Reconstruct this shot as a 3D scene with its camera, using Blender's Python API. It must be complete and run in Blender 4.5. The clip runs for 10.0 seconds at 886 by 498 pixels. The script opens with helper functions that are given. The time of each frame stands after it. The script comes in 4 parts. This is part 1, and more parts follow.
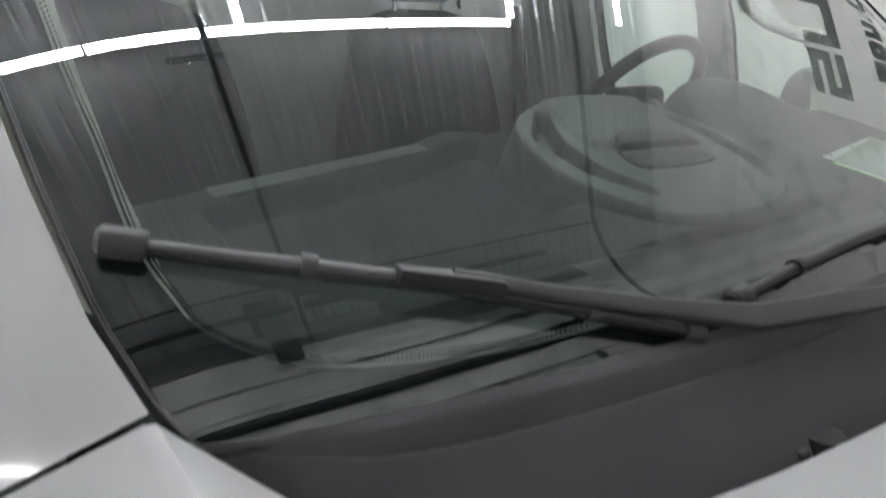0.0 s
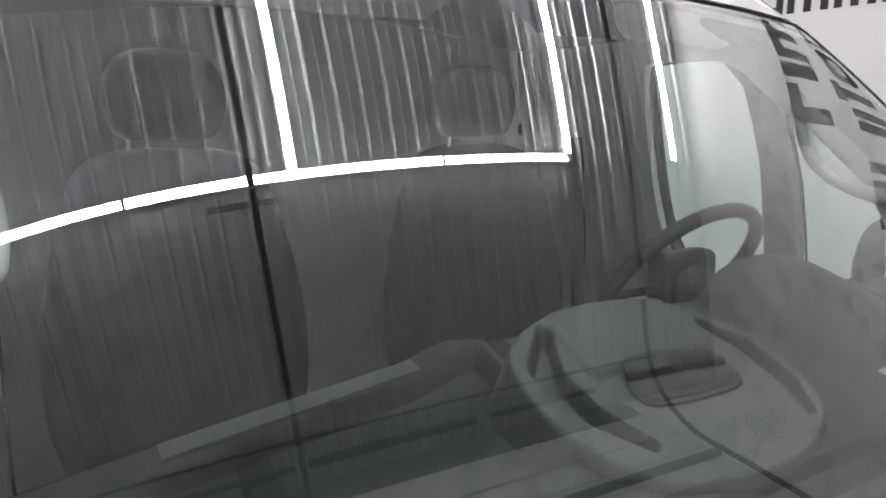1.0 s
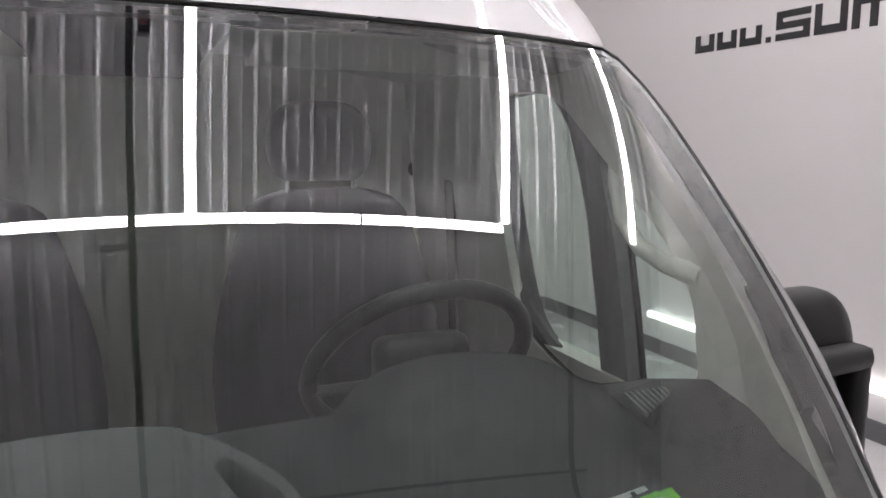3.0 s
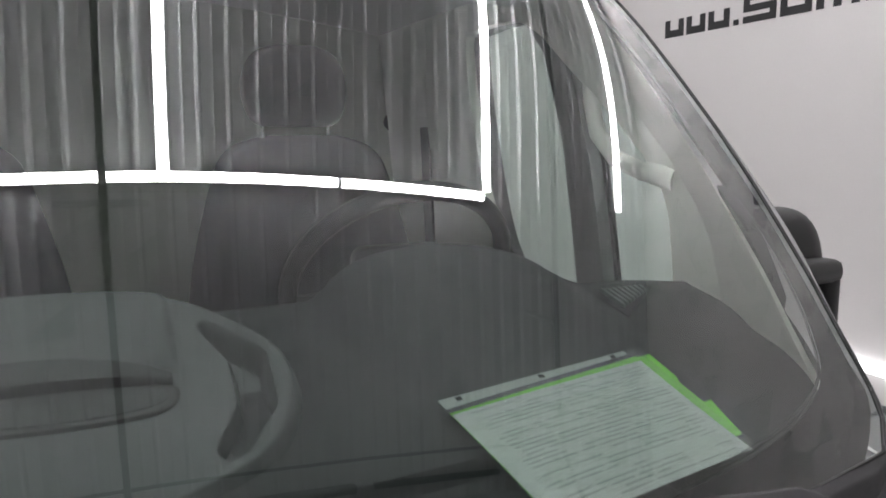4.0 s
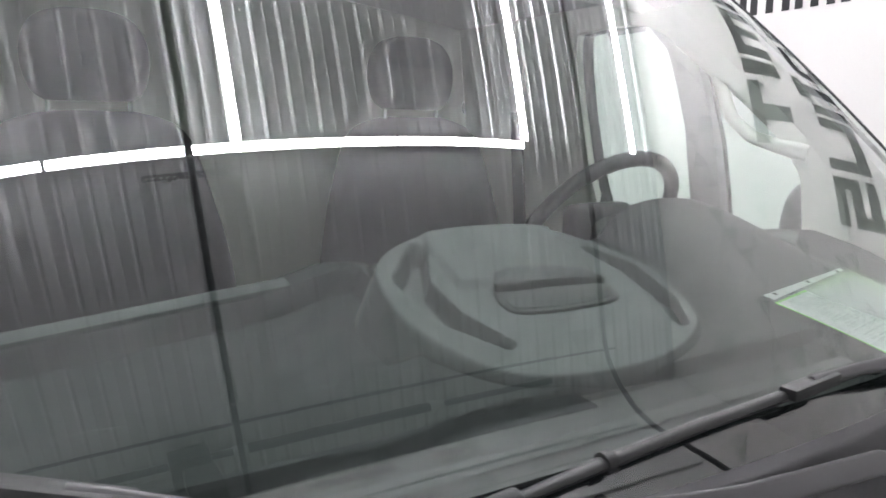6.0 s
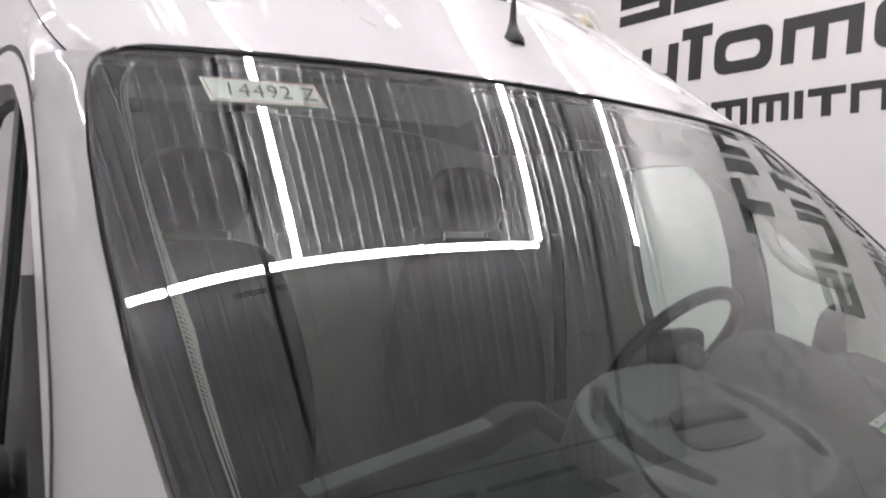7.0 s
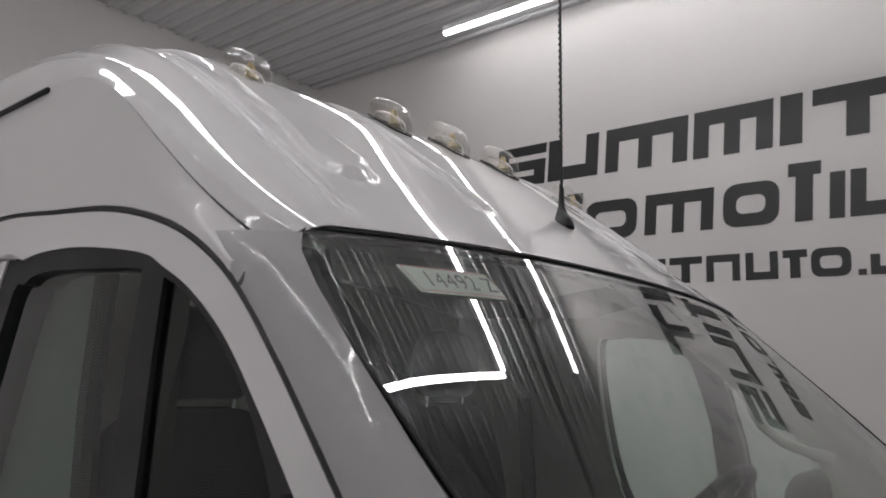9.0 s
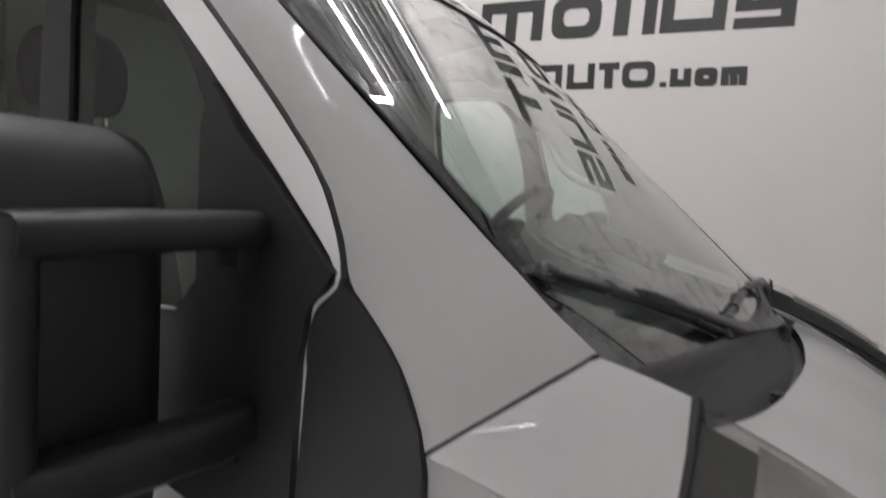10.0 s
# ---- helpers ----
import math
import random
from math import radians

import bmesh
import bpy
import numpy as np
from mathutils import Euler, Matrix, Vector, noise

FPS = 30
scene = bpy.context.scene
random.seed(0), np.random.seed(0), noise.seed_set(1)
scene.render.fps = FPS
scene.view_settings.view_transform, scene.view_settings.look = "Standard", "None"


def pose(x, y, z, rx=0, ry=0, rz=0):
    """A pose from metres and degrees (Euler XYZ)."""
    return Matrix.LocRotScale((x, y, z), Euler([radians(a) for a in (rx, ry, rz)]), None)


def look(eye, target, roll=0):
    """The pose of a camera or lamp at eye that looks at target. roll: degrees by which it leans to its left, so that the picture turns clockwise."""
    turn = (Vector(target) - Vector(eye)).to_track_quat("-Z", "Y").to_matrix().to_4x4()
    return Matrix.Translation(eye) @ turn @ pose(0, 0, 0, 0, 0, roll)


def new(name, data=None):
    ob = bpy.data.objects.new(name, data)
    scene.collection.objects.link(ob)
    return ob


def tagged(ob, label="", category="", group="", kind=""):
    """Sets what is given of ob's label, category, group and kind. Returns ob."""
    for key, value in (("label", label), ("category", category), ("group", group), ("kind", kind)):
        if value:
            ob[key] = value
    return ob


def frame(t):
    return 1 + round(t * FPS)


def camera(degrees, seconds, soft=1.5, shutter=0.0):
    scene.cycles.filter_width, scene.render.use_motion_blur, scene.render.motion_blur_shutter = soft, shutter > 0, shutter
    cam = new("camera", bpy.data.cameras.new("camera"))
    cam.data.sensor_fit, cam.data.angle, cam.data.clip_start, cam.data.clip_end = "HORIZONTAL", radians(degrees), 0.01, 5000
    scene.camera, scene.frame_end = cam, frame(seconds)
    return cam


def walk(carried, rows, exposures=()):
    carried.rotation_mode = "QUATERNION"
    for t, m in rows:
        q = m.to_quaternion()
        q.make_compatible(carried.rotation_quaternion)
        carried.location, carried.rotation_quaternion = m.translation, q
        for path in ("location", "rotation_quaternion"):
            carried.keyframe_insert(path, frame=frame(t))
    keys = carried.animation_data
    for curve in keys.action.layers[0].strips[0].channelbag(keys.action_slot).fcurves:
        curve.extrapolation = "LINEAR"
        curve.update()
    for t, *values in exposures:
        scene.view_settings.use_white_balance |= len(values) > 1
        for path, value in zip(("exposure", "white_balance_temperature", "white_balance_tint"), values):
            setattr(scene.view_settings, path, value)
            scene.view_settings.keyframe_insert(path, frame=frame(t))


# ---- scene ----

# ---- camera ----
cam = camera(62.6, 10.0, soft=1.7, shutter=0.25)
PATH = [
    (0, (-0.9222, 0.0704, 1.8445), (0.1514, 1.3825, 1.3719), 0.2),
    (0.5, (-0.8571, 0.1267, 1.9571), (0.1813, 1.4942, 1.5682), 0.7),
    (1, (-0.7612, 0.0739, 2.0214), (0.1505, 1.5470, 1.7098), 0.4),
    (1.5, (-0.6301, -0.0150, 2.0592), (0.1566, 1.5356, 1.7873), 0.1),
    (2, (-0.4752, -0.0370, 2.0680), (0.2411, 1.5488, 1.8066), 0.1),
    (2.5, (-0.2411, -0.0141, 2.0706), (0.4347, 1.5902, 1.8102), -0.0),
    (3, (0.0079, -0.0088, 2.0662), (0.6811, 1.5972, 1.8110), -0.0),
    (4.5, (-0.0475, -0.0704, 1.8753), (0.7515, 1.4766, 1.6166), -0.0),
    (5, (-0.2658, -0.1109, 1.8806), (0.6169, 1.3869, 1.6034), 1.1),
    (6.5, (-0.8096, 0.0405, 1.9307), (0.1690, 1.4819, 1.6817), 0.4),
    (7, (-1.0032, 0.0598, 1.9985), (0.0581, 1.4626, 1.9334), 0.8),
    (7.5, (-1.1422, 0.1135, 2.0434), (0.0053, 1.4458, 2.1182), 1.8),
    (8, (-1.1986, 0.2438, 2.0759), (0.0150, 1.5022, 2.2836), 1.8),
    (8.5, (-1.2311, 0.3599, 2.0874), (0.0308, 1.5558, 2.3584), 2.1),
    (9, (-1.3367, 0.3837, 2.0566), (-0.0106, 1.5048, 2.3399), 2.2),
    (9.5, (-1.4731, 0.3238, 1.9272), (-0.0211, 1.3059, 2.0830), 2.1),
    (10, (-1.5840, 0.2622, 1.7996), (-0.0132, 1.0490, 1.6878), 2.9),
]
EXPO = ((0, 1.3, 6320, 4), (0.5, 1.48, 6220, 1), (1.0, 1.28, 6420, 9), (1.5, 1.18, 6470, 11), (3, 1.09, 6570, 14), (4.5, 1.16, 6370, 8), (5, 1.51, 6320, 8), (6.5, 1.93, 6420, 10), (7, 1.25, 6560, 14), (7.5, 0.68, 6610, 18), (8.3, 0.13, 6560, 13), (9, -0.02, 6560, 10), (9.5, 0.08, 6610, 7), (10, 0.85, 6610, 9))
walk(cam, [(t, look(e, g, r)) for t, e, g, r in PATH], EXPO)

# ---- scale: plan units to metres, floor at z = 0 ----
K, Z0 = 0.88, 0.44


def M(p):
    return Vector((p[0] * K, p[1] * K, p[2] * K + Z0))


# ---- world ----
world = bpy.data.worlds.new("world")
scene.world = world
world.use_nodes = True
world.node_tree.nodes["Background"].inputs[0].default_value = (0.6, 0.65, 0.7, 1)
world.node_tree.nodes["Background"].inputs[1].default_value = 0.02

TUBE_POWER = 25.0


# ---- materials ----
def material(name):
    m = bpy.data.materials.new(name)
    m.use_nodes = True
    nt = m.node_tree
    return m, nt, nt.nodes["Principled BSDF"]


def surface(name, color, rough=0.5, metal=0.0, var=0.08, scale=6.0, fine=120.0, bump=0.0, coat=0.0, bscale=None):
    """Principled surface with two scales of tone variation and an optional fine relief."""
    m, nt, b = material(name)
    tc = nt.nodes.new("ShaderNodeTexCoord")
    n1 = nt.nodes.new("ShaderNodeTexNoise")
    n1.inputs["Scale"].default_value, n1.inputs["Detail"].default_value = scale, 4
    n2 = nt.nodes.new("ShaderNodeTexNoise")
    n2.inputs["Scale"].default_value, n2.inputs["Detail"].default_value = fine, 3
    nt.links.new(tc.outputs["Object"], n1.inputs["Vector"])
    nt.links.new(tc.outputs["Object"], n2.inputs["Vector"])
    add = nt.nodes.new("ShaderNodeMath")
    add.operation = "ADD"
    nt.links.new(n1.outputs["Fac"], add.inputs[0])
    nt.links.new(n2.outputs["Fac"], add.inputs[1])
    half = nt.nodes.new("ShaderNodeMapRange")
    half.inputs["From Min"].default_value, half.inputs["From Max"].default_value = 0.6, 1.4
    half.inputs["To Min"].default_value, half.inputs["To Max"].default_value = 1 - var, 1 + var
    nt.links.new(add.outputs[0], half.inputs["Value"])
    mul = nt.nodes.new("ShaderNodeVectorMath")
    mul.operation = "SCALE"
    mul.inputs[0].default_value = color
    nt.links.new(half.outputs["Result"], mul.inputs["Scale"])
    nt.links.new(mul.outputs[0], b.inputs["Base Color"])
    rr = nt.nodes.new("ShaderNodeMapRange")
    rr.inputs["From Min"].default_value, rr.inputs["From Max"].default_value = 0.3, 0.7
    rr.inputs["To Min"].default_value, rr.inputs["To Max"].default_value = max(0.0, rough * 0.85), min(1.0, rough * 1.15)
    nt.links.new(n1.outputs["Fac"], rr.inputs["Value"])
    nt.links.new(rr.outputs["Result"], b.inputs["Roughness"])
    b.inputs["Metallic"].default_value = metal
    b.inputs["Coat Weight"].default_value = coat
    b.inputs["Coat Roughness"].default_value = 0.02
    if bump:
        bp = nt.nodes.new("ShaderNodeBump")
        bp.inputs["Strength"].default_value, bp.inputs["Distance"].default_value = bump, 0.002
        n3 = nt.nodes.new("ShaderNodeTexNoise")
        n3.inputs["Scale"].default_value, n3.inputs["Detail"].default_value = bscale or fine, 4
        nt.links.new(tc.outputs["Object"], n3.inputs["Vector"])
        nt.links.new(n3.outputs["Fac"], bp.inputs["Height"])
        nt.links.new(bp.outputs[0], b.inputs["Normal"])
    return m


def pane_material(name, tint, base=0.04, rough=0.0, steep=4.3):
    """Clear pane: straight transmission with a tint, gloss rising towards grazing view."""
    m, nt, b = material(name)
    nt.nodes.remove(b)
    tr = nt.nodes.new("ShaderNodeBsdfTransparent")
    tr.inputs[0].default_value = (*tint, 1)
    gl = nt.nodes.new("ShaderNodeBsdfGlossy")
    gl.inputs["Roughness"].default_value = rough
    gl.inputs["Color"].default_value = (1, 1, 1, 1)
    lw = nt.nodes.new("ShaderNodeLayerWeight")
    lw.inputs["Blend"].default_value = 0.5
    pw = nt.nodes.new("ShaderNodeMath")
    pw.operation = "POWER"
    pw.inputs[1].default_value = steep
    ma = nt.nodes.new("ShaderNodeMath")
    ma.operation = "MULTIPLY_ADD"
    ma.inputs[1].default_value, ma.inputs[2].default_value = 1 - base, base
    mix = nt.nodes.new("ShaderNodeMixShader")
    nt.links.new(lw.outputs["Facing"], pw.inputs[0])
    nt.links.new(pw.outputs[0], ma.inputs[0])
    nt.links.new(ma.outputs[0], mix.inputs[0])
    nt.links.new(tr.outputs[0], mix.inputs[1])
    nt.links.new(gl.outputs[0], mix.inputs[2])
    nt.links.new(mix.outputs[0], nt.nodes["Material Output"].inputs[0])
    return m


def clear_material(name):
    m, nt, b = material(name)
    nt.nodes.remove(b)
    tr = nt.nodes.new("ShaderNodeBsdfTransparent")
    tr.inputs[0].default_value = (0.97, 0.98, 0.975, 1)
    nt.links.new(tr.outputs[0], nt.nodes["Material Output"].inputs[0])
    return m


def lamp_material(name, color, strength):
    m, nt, b = material(name)
    b.inputs["Base Color"].default_value = (0.9, 0.9, 0.9, 1)
    b.inputs["Emission Color"].default_value = (*color, 1)
    b.inputs["Emission Strength"].default_value = strength
    return m


PAINT = surface("white_paint", (0.73, 0.72, 0.73), 0.6, var=0.015, scale=2, fine=300, coat=1.0)
PAINT.node_tree.nodes["Principled BSDF"].inputs["Specular IOR Level"].default_value = 0.0
PAINT.node_tree.nodes["Principled BSDF"].inputs["Coat Roughness"].default_value = 0.0
WALLM = surface("wall_paint", (0.65, 0.63, 0.623), 0.55, var=0.02, scale=1.2, fine=60, bump=0.05)
CEILM = surface("ceiling_steel", (0.62, 0.62, 0.63), 0.16, metal=0.4, var=0.03, scale=0.8, fine=30, coat=0.6)
FLOORM = surface("floor_epoxy", (0.50, 0.49, 0.49), 0.25, var=0.12, scale=2.5, fine=70, coat=0.3)
BASEM = surface("baseboard_grey", (0.11, 0.11, 0.115), 0.5)
BLACK = surface("black_plastic", (0.010, 0.010, 0.011), 0.45, var=0.15, scale=8, fine=400, bump=0.25, bscale=900)
FRIT = surface("printed_black", (0.006, 0.006, 0.007), 0.9, var=0.1)
FRIT.node_tree.nodes["Principled BSDF"].inputs["Specular IOR Level"].default_value = 0.0
WIPERM = surface("wiper_plastic", (0.045, 0.043, 0.047), 0.4, var=0.12, scale=20, fine=500)
RUBBER = surface("black_rubber", (0.012, 0.012, 0.012), 0.6)
COWLM = surface("cowl_plastic", (0.15, 0.145, 0.153), 0.4, var=0.15, scale=10, fine=500, bump=0.3, bscale=1200)
DASHM = surface("dash_plastic", (0.058, 0.061, 0.063), 0.55, var=0.08, scale=5, fine=500, bump=0.04, bscale=1500)
DARKM = surface("dark_recess", (0.02, 0.021, 0.022), 0.6)
FOOTM = surface("foot_strip", (0.085, 0.09, 0.092), 0.5, var=0.06, scale=8, fine=300)
STRIP = surface("grey_strip", (0.17, 0.18, 0.18), 0.5, var=0.06, scale=8, fine=300)
TRIM = surface("beige_grey_trim", (0.80, 0.80, 0.74), 0.6, var=0.04, scale=6, fine=400, bump=0.15, bscale=900)
PANELM = surface("partition_panel", (0.62, 0.64, 0.56), 0.55, var=0.06, scale=3, fine=200)
LINING = surface("headlining_cloth", (0.46, 0.46, 0.43), 0.8, var=0.06, scale=8, fine=400)
POSTM = surface("post_trim", (0.13, 0.13, 0.13), 0.6, var=0.06, scale=5, fine=300)
FABRIC = surface("seat_fabric", (0.048, 0.047, 0.056), 0.85, var=0.2, scale=20, fine=700, bump=0.5, bscale=1400)
STEEL = surface("bright_steel", (0.75, 0.75, 0.75), 0.2, metal=1.0)
GALV = surface("galvanised_steel", (0.35, 0.35, 0.36), 0.4, metal=0.8, var=0.15, scale=12)
DARKSTEEL = surface("dark_steel", (0.03, 0.03, 0.032), 0.4, metal=0.3)
PAPER = surface("paper", (0.80, 0.82, 0.82), 0.6, var=0.03, scale=30, fine=200)
LABELM = surface("label_paper", (0.78, 0.86, 0.80), 0.5, var=0.02)
REDINK = surface("red_print", (0.45, 0.16, 0.14), 0.6)
INK = surface("ink", (0.02, 0.02, 0.025), 0.5)
GREYINK = surface("grey_print", (0.42, 0.45, 0.46), 0.6)
GREEN = surface("green_card", (0.25, 0.80, 0.05), 0.5, var=0.04)
SIGNM = surface("sign_vinyl", (0.022, 0.022, 0.024), 0.45)
RED = surface("red_plastic", (0.12, 0.02, 0.025), 0.4)
LENSCLEAR = pane_material("clear_lens", (0.95, 0.945, 0.93), 0.06, 0.12)
FROST = pane_material("frosted_reflector", (0.86, 0.85, 0.82), 0.16, 0.3)
AMBER = surface("lamp_holder", (0.55, 0.45, 0.25), 0.4)
WINDSCREEN = pane_material("windscreen_glass", (0.83, 0.895, 0.862), 0.145, 0.0, 3.7)
CLEAR = clear_material("inner_glass_face")
SIDEGLASS = pane_material("side_glass", (0.76, 0.87, 0.82), 0.05)
STRIPM = surface("milky_plastic", (0.56, 0.61, 0.59), 0.4, var=0.15, scale=40, fine=300)
SLEEVE = pane_material("plastic_sleeve", (0.94, 0.96, 0.95), 0.04, 0.28)
TUBEM = lamp_material("tube_light", (1.0, 0.985, 1.0), TUBE_POWER)
LOWTUBE = lamp_material("low_tube_light", (1.0, 0.985, 1.0), 1.4)
# same tube dimmed, so the walls beside it don't glare
WALLTUBE = lamp_material("dimmed_tube_light", (1.0, 0.985, 1.0), 10.0)

# ---- building helpers (plan units; part() turns them into metres) ----
BASE = {}


def thing(name, base, label, category, group="", kind=""):
    ob = new(name)
    ob.location = M(base)
    BASE[ob.name] = M(base)
    tagged(ob, label, category, group, kind)
    return ob


def root(ob):
    while ob.parent:
        ob = ob.parent
    return ob


def part(name, bm, mat, parent=None, label="", smooth=True, angle=0.7):
    off = BASE[root(parent).name] if parent else Vector((0, 0, 0))
    for v in bm.verts:
        v.co = M(v.co) - off
    bmesh.ops.recalc_face_normals(bm, faces=bm.faces[:])
    if smooth:
        for f in bm.faces:
            f.smooth = True
        for e in bm.edges:
            if len(e.link_faces) == 2 and e.calc_face_angle(0) > angle:
                e.smooth = False
    me = bpy.data.meshes.new(name)
    bm.to_mesh(me)
    bm.free()
    me.materials.append(mat)
    ob = new(name, me)
    ob.parent = parent
    if label:
        tagged(ob, label)
    return ob


def alone(name, bm, mat, label, category, group="", kind="", smooth=True, angle=0.7):
    ob = part(name, bm, mat, None, "", smooth, angle)
    return tagged(ob, label, category, group, kind)


def sheet(fn, nu, nv, thick=0.0, bm=None):
    """Grid of fn(u, v), u and v in 0..1, thickened along its normals."""
    bm = bm or bmesh.new()
    vs = [[bm.verts.new(fn(i / nu, j / nv)) for j in range(nv + 1)] for i in range(nu + 1)]
    fs = [bm.faces.new((vs[i][j], vs[i + 1][j], vs[i + 1][j + 1], vs[i][j + 1])) for i in range(nu) for j in range(nv)]
    if thick:
        bmesh.ops.solidify(bm, geom=fs, thickness=thick)
    return bm


def box(a, b, bevel=0.0, seg=2, bm=None):
    bm = bm or bmesh.new()
    r = bmesh.ops.create_cube(bm, size=1)
    for v in r["verts"]:
        v.co = Vector([(a[i] + b[i]) / 2 + v.co[i] * abs(b[i] - a[i]) for i in range(3)])
    if bevel:
        es = {e for v in r["verts"] for e in v.link_edges}
        bmesh.ops.bevel(bm, geom=list(es), offset=bevel, segments=seg, affect="EDGES", profile=0.6)
    return bm


def loft(rings, close=True, caps=True, bm=None):
    bm = bm or bmesh.new()
    rs = [[bm.verts.new(p) for p in r] for r in rings]
    n = len(rs[0])
    for a, b in zip(rs, rs[1:]):
        for i in range(n if close else n - 1):
            k = (i + 1) % n
            bm.faces.new((a[i], a[k], b[k], b[i]))
    if caps and close:
        bm.faces.new(rs[0][::-1])
        bm.faces.new(rs[-1])
    return bm


def sweep(path, r, n=10, bm=None, flat=1.0):
    """Round bar along a path; r may be a number or a list; flat squeezes it."""
    path = [Vector(p) for p in path]
    rr = r if isinstance(r, (list, tuple)) else [r] * len(path)
    rings, side = [], None
    for i, p in enumerate(path):
        d = (path[min(i + 1, len(path) - 1)] - path[max(i - 1, 0)]).normalized()
        if side is None:
            side = d.cross(Vector((0, 0, 1)) if abs(d.z) < 0.9 else Vector((0, 1, 0))).normalized()
        side = (side - d * side.dot(d)).normalized()
        up = side.cross(d)
        rings.append([p + side * (math.cos(2 * math.pi * k / n) * rr[i]) + up * (math.sin(2 * math.pi * k / n) * rr[i] * flat) for k in range(n)])
    return loft(rings, bm=bm)


def prism(outline, place, depth, bm=None):
    """Closed outline (a, b) through place(a, b, d), from d = 0 to depth."""
    return loft([[place(a, b, 0) for a, b in outline], [place(a, b, depth) for a, b in outline]], bm=bm)


def rrect(w, h, r, n=4, cx=0.0, cy=0.0):
    pts = []
    for qx, qy, s in ((1, 1, 0), (-1, 1, 1), (-1, -1, 2), (1, -1, 3)):
        for k in range(n + 1):
            a = math.pi / 2 * (s + k / n)
            pts.append((cx + qx * (w / 2 - r) + r * math.cos(a), cy + qy * (h / 2 - r) + r * math.sin(a)))
    return pts


def lerp(x, *knots):
    """Piecewise smooth curve through (x, y) knots."""
    if x <= knots[0][0]:
        return knots[0][1]
    for (a, fa), (b, fb) in zip(knots, knots[1:]):
        if x <= b:
            return fa + (fb - fa) * (x - a) / (b - a)
    return knots[-1][1]


def curve(x, *knots):
    """Smooth curve through (x, y) knots."""
    n = len(knots)
    if x <= knots[0][0]:
        return knots[0][1]
    for i in range(n - 1):
        (a, fa), (c, fc) = knots[i], knots[i + 1]
        if x <= c:
            s0 = (fc - knots[i - 1][1]) / (c - knots[i - 1][0]) if i else (fc - fa) / (c - a)
            s1 = (knots[i + 2][1] - fa) / (knots[i + 2][0] - a) if i + 2 < n else (fc - fa) / (c - a)
            h, t = c - a, (x - a) / (c - a)
            return (2 * t ** 3 - 3 * t * t + 1) * fa + (t ** 3 - 2 * t * t + t) * h * s0 + (3 * t * t - 2 * t ** 3) * fc + (t ** 3 - t * t) * h * s1
    return knots[-1][1]


def smoothstep(a, b, x):
    t = max(0.0, min(1.0, (x - a) / (b - a)))
    return t * t * (3 - 2 * t)


# ---- the room ----
XL, XR, YF, YB, ZF, ZC = -5.3, 5.3, -2.05, 8.85, -0.5, 5.97
T = 0.2
alone("floor", box((XL - T, YF - T, ZF - 0.2), (XR + T, YB + T, ZF)), FLOORM, "glossy grey concrete floor", "floor", kind="structure")
alone("wall_east", box((XR, YF - T, ZF), (XR + T, YB + T, ZC)), WALLM, "plain off-white painted wall", "wall", kind="structure")
alone("wall_west", box((XL - T, YF - T, ZF), (XL, YB + T, ZC)), WALLM, "plain off-white painted wall", "wall", kind="structure")
alone("wall_north", box((XL, YB, ZF), (XR, YB + T, ZC)), WALLM, "plain off-white painted wall", "wall", kind="structure")
alone("wall_south", box((XL, YF - T, ZF), (XR, YF, ZC)), WALLM, "off-white wall with the garage door", "wall", kind="structure")
for nm, a, b in (("baseboard", (XR - 0.02, YF + 0.02, ZF), (XR, YB - 0.02, ZF + 0.17)), ("baseboard", (XL, YF + 0.02, ZF), (XL + 0.02, YB - 0.02, ZF + 0.17)), ("baseboard", (XL + 0.02, YB - 0.02, ZF), (XR - 0.02, YB, ZF + 0.17))):
    alone(nm, box(a, b, 0.004, 1), BASEM, "dark grey baseboard strip", "baseboard", kind="structure")


# corrugated steel ceiling: ribs run along y
def ceiling():
    bm = bmesh.new()
    pitch, prof = 0.225, []
    x = XL - 0.1
    while x < XR + 0.1:
        for x0, w, h in ((0.0, 0.050, 0.033), (0.122, 0.032, 0.007)):
            prof += [(x + x0 + w * k / 8, -h * math.sin(math.pi * k / 8)) for k in range(9)]
        x += pitch
    lo = [[(px, y, ZC + pz) for px, pz in prof] for y in (YF - 0.1, YB + 0.1)]
    loft(lo, close=False, bm=bm)
    hi = [[(XL - 0.1, y, ZC + 0.1), (XR + 0.1, y, ZC + 0.1)] for y in (YF - 0.1, YB + 0.1)]
    loft(hi, close=False, bm=bm)
    return bm


alone("ceiling", ceiling(), CEILM, "white ribbed steel ceiling panels", "ceiling", kind="structure", angle=0.9)


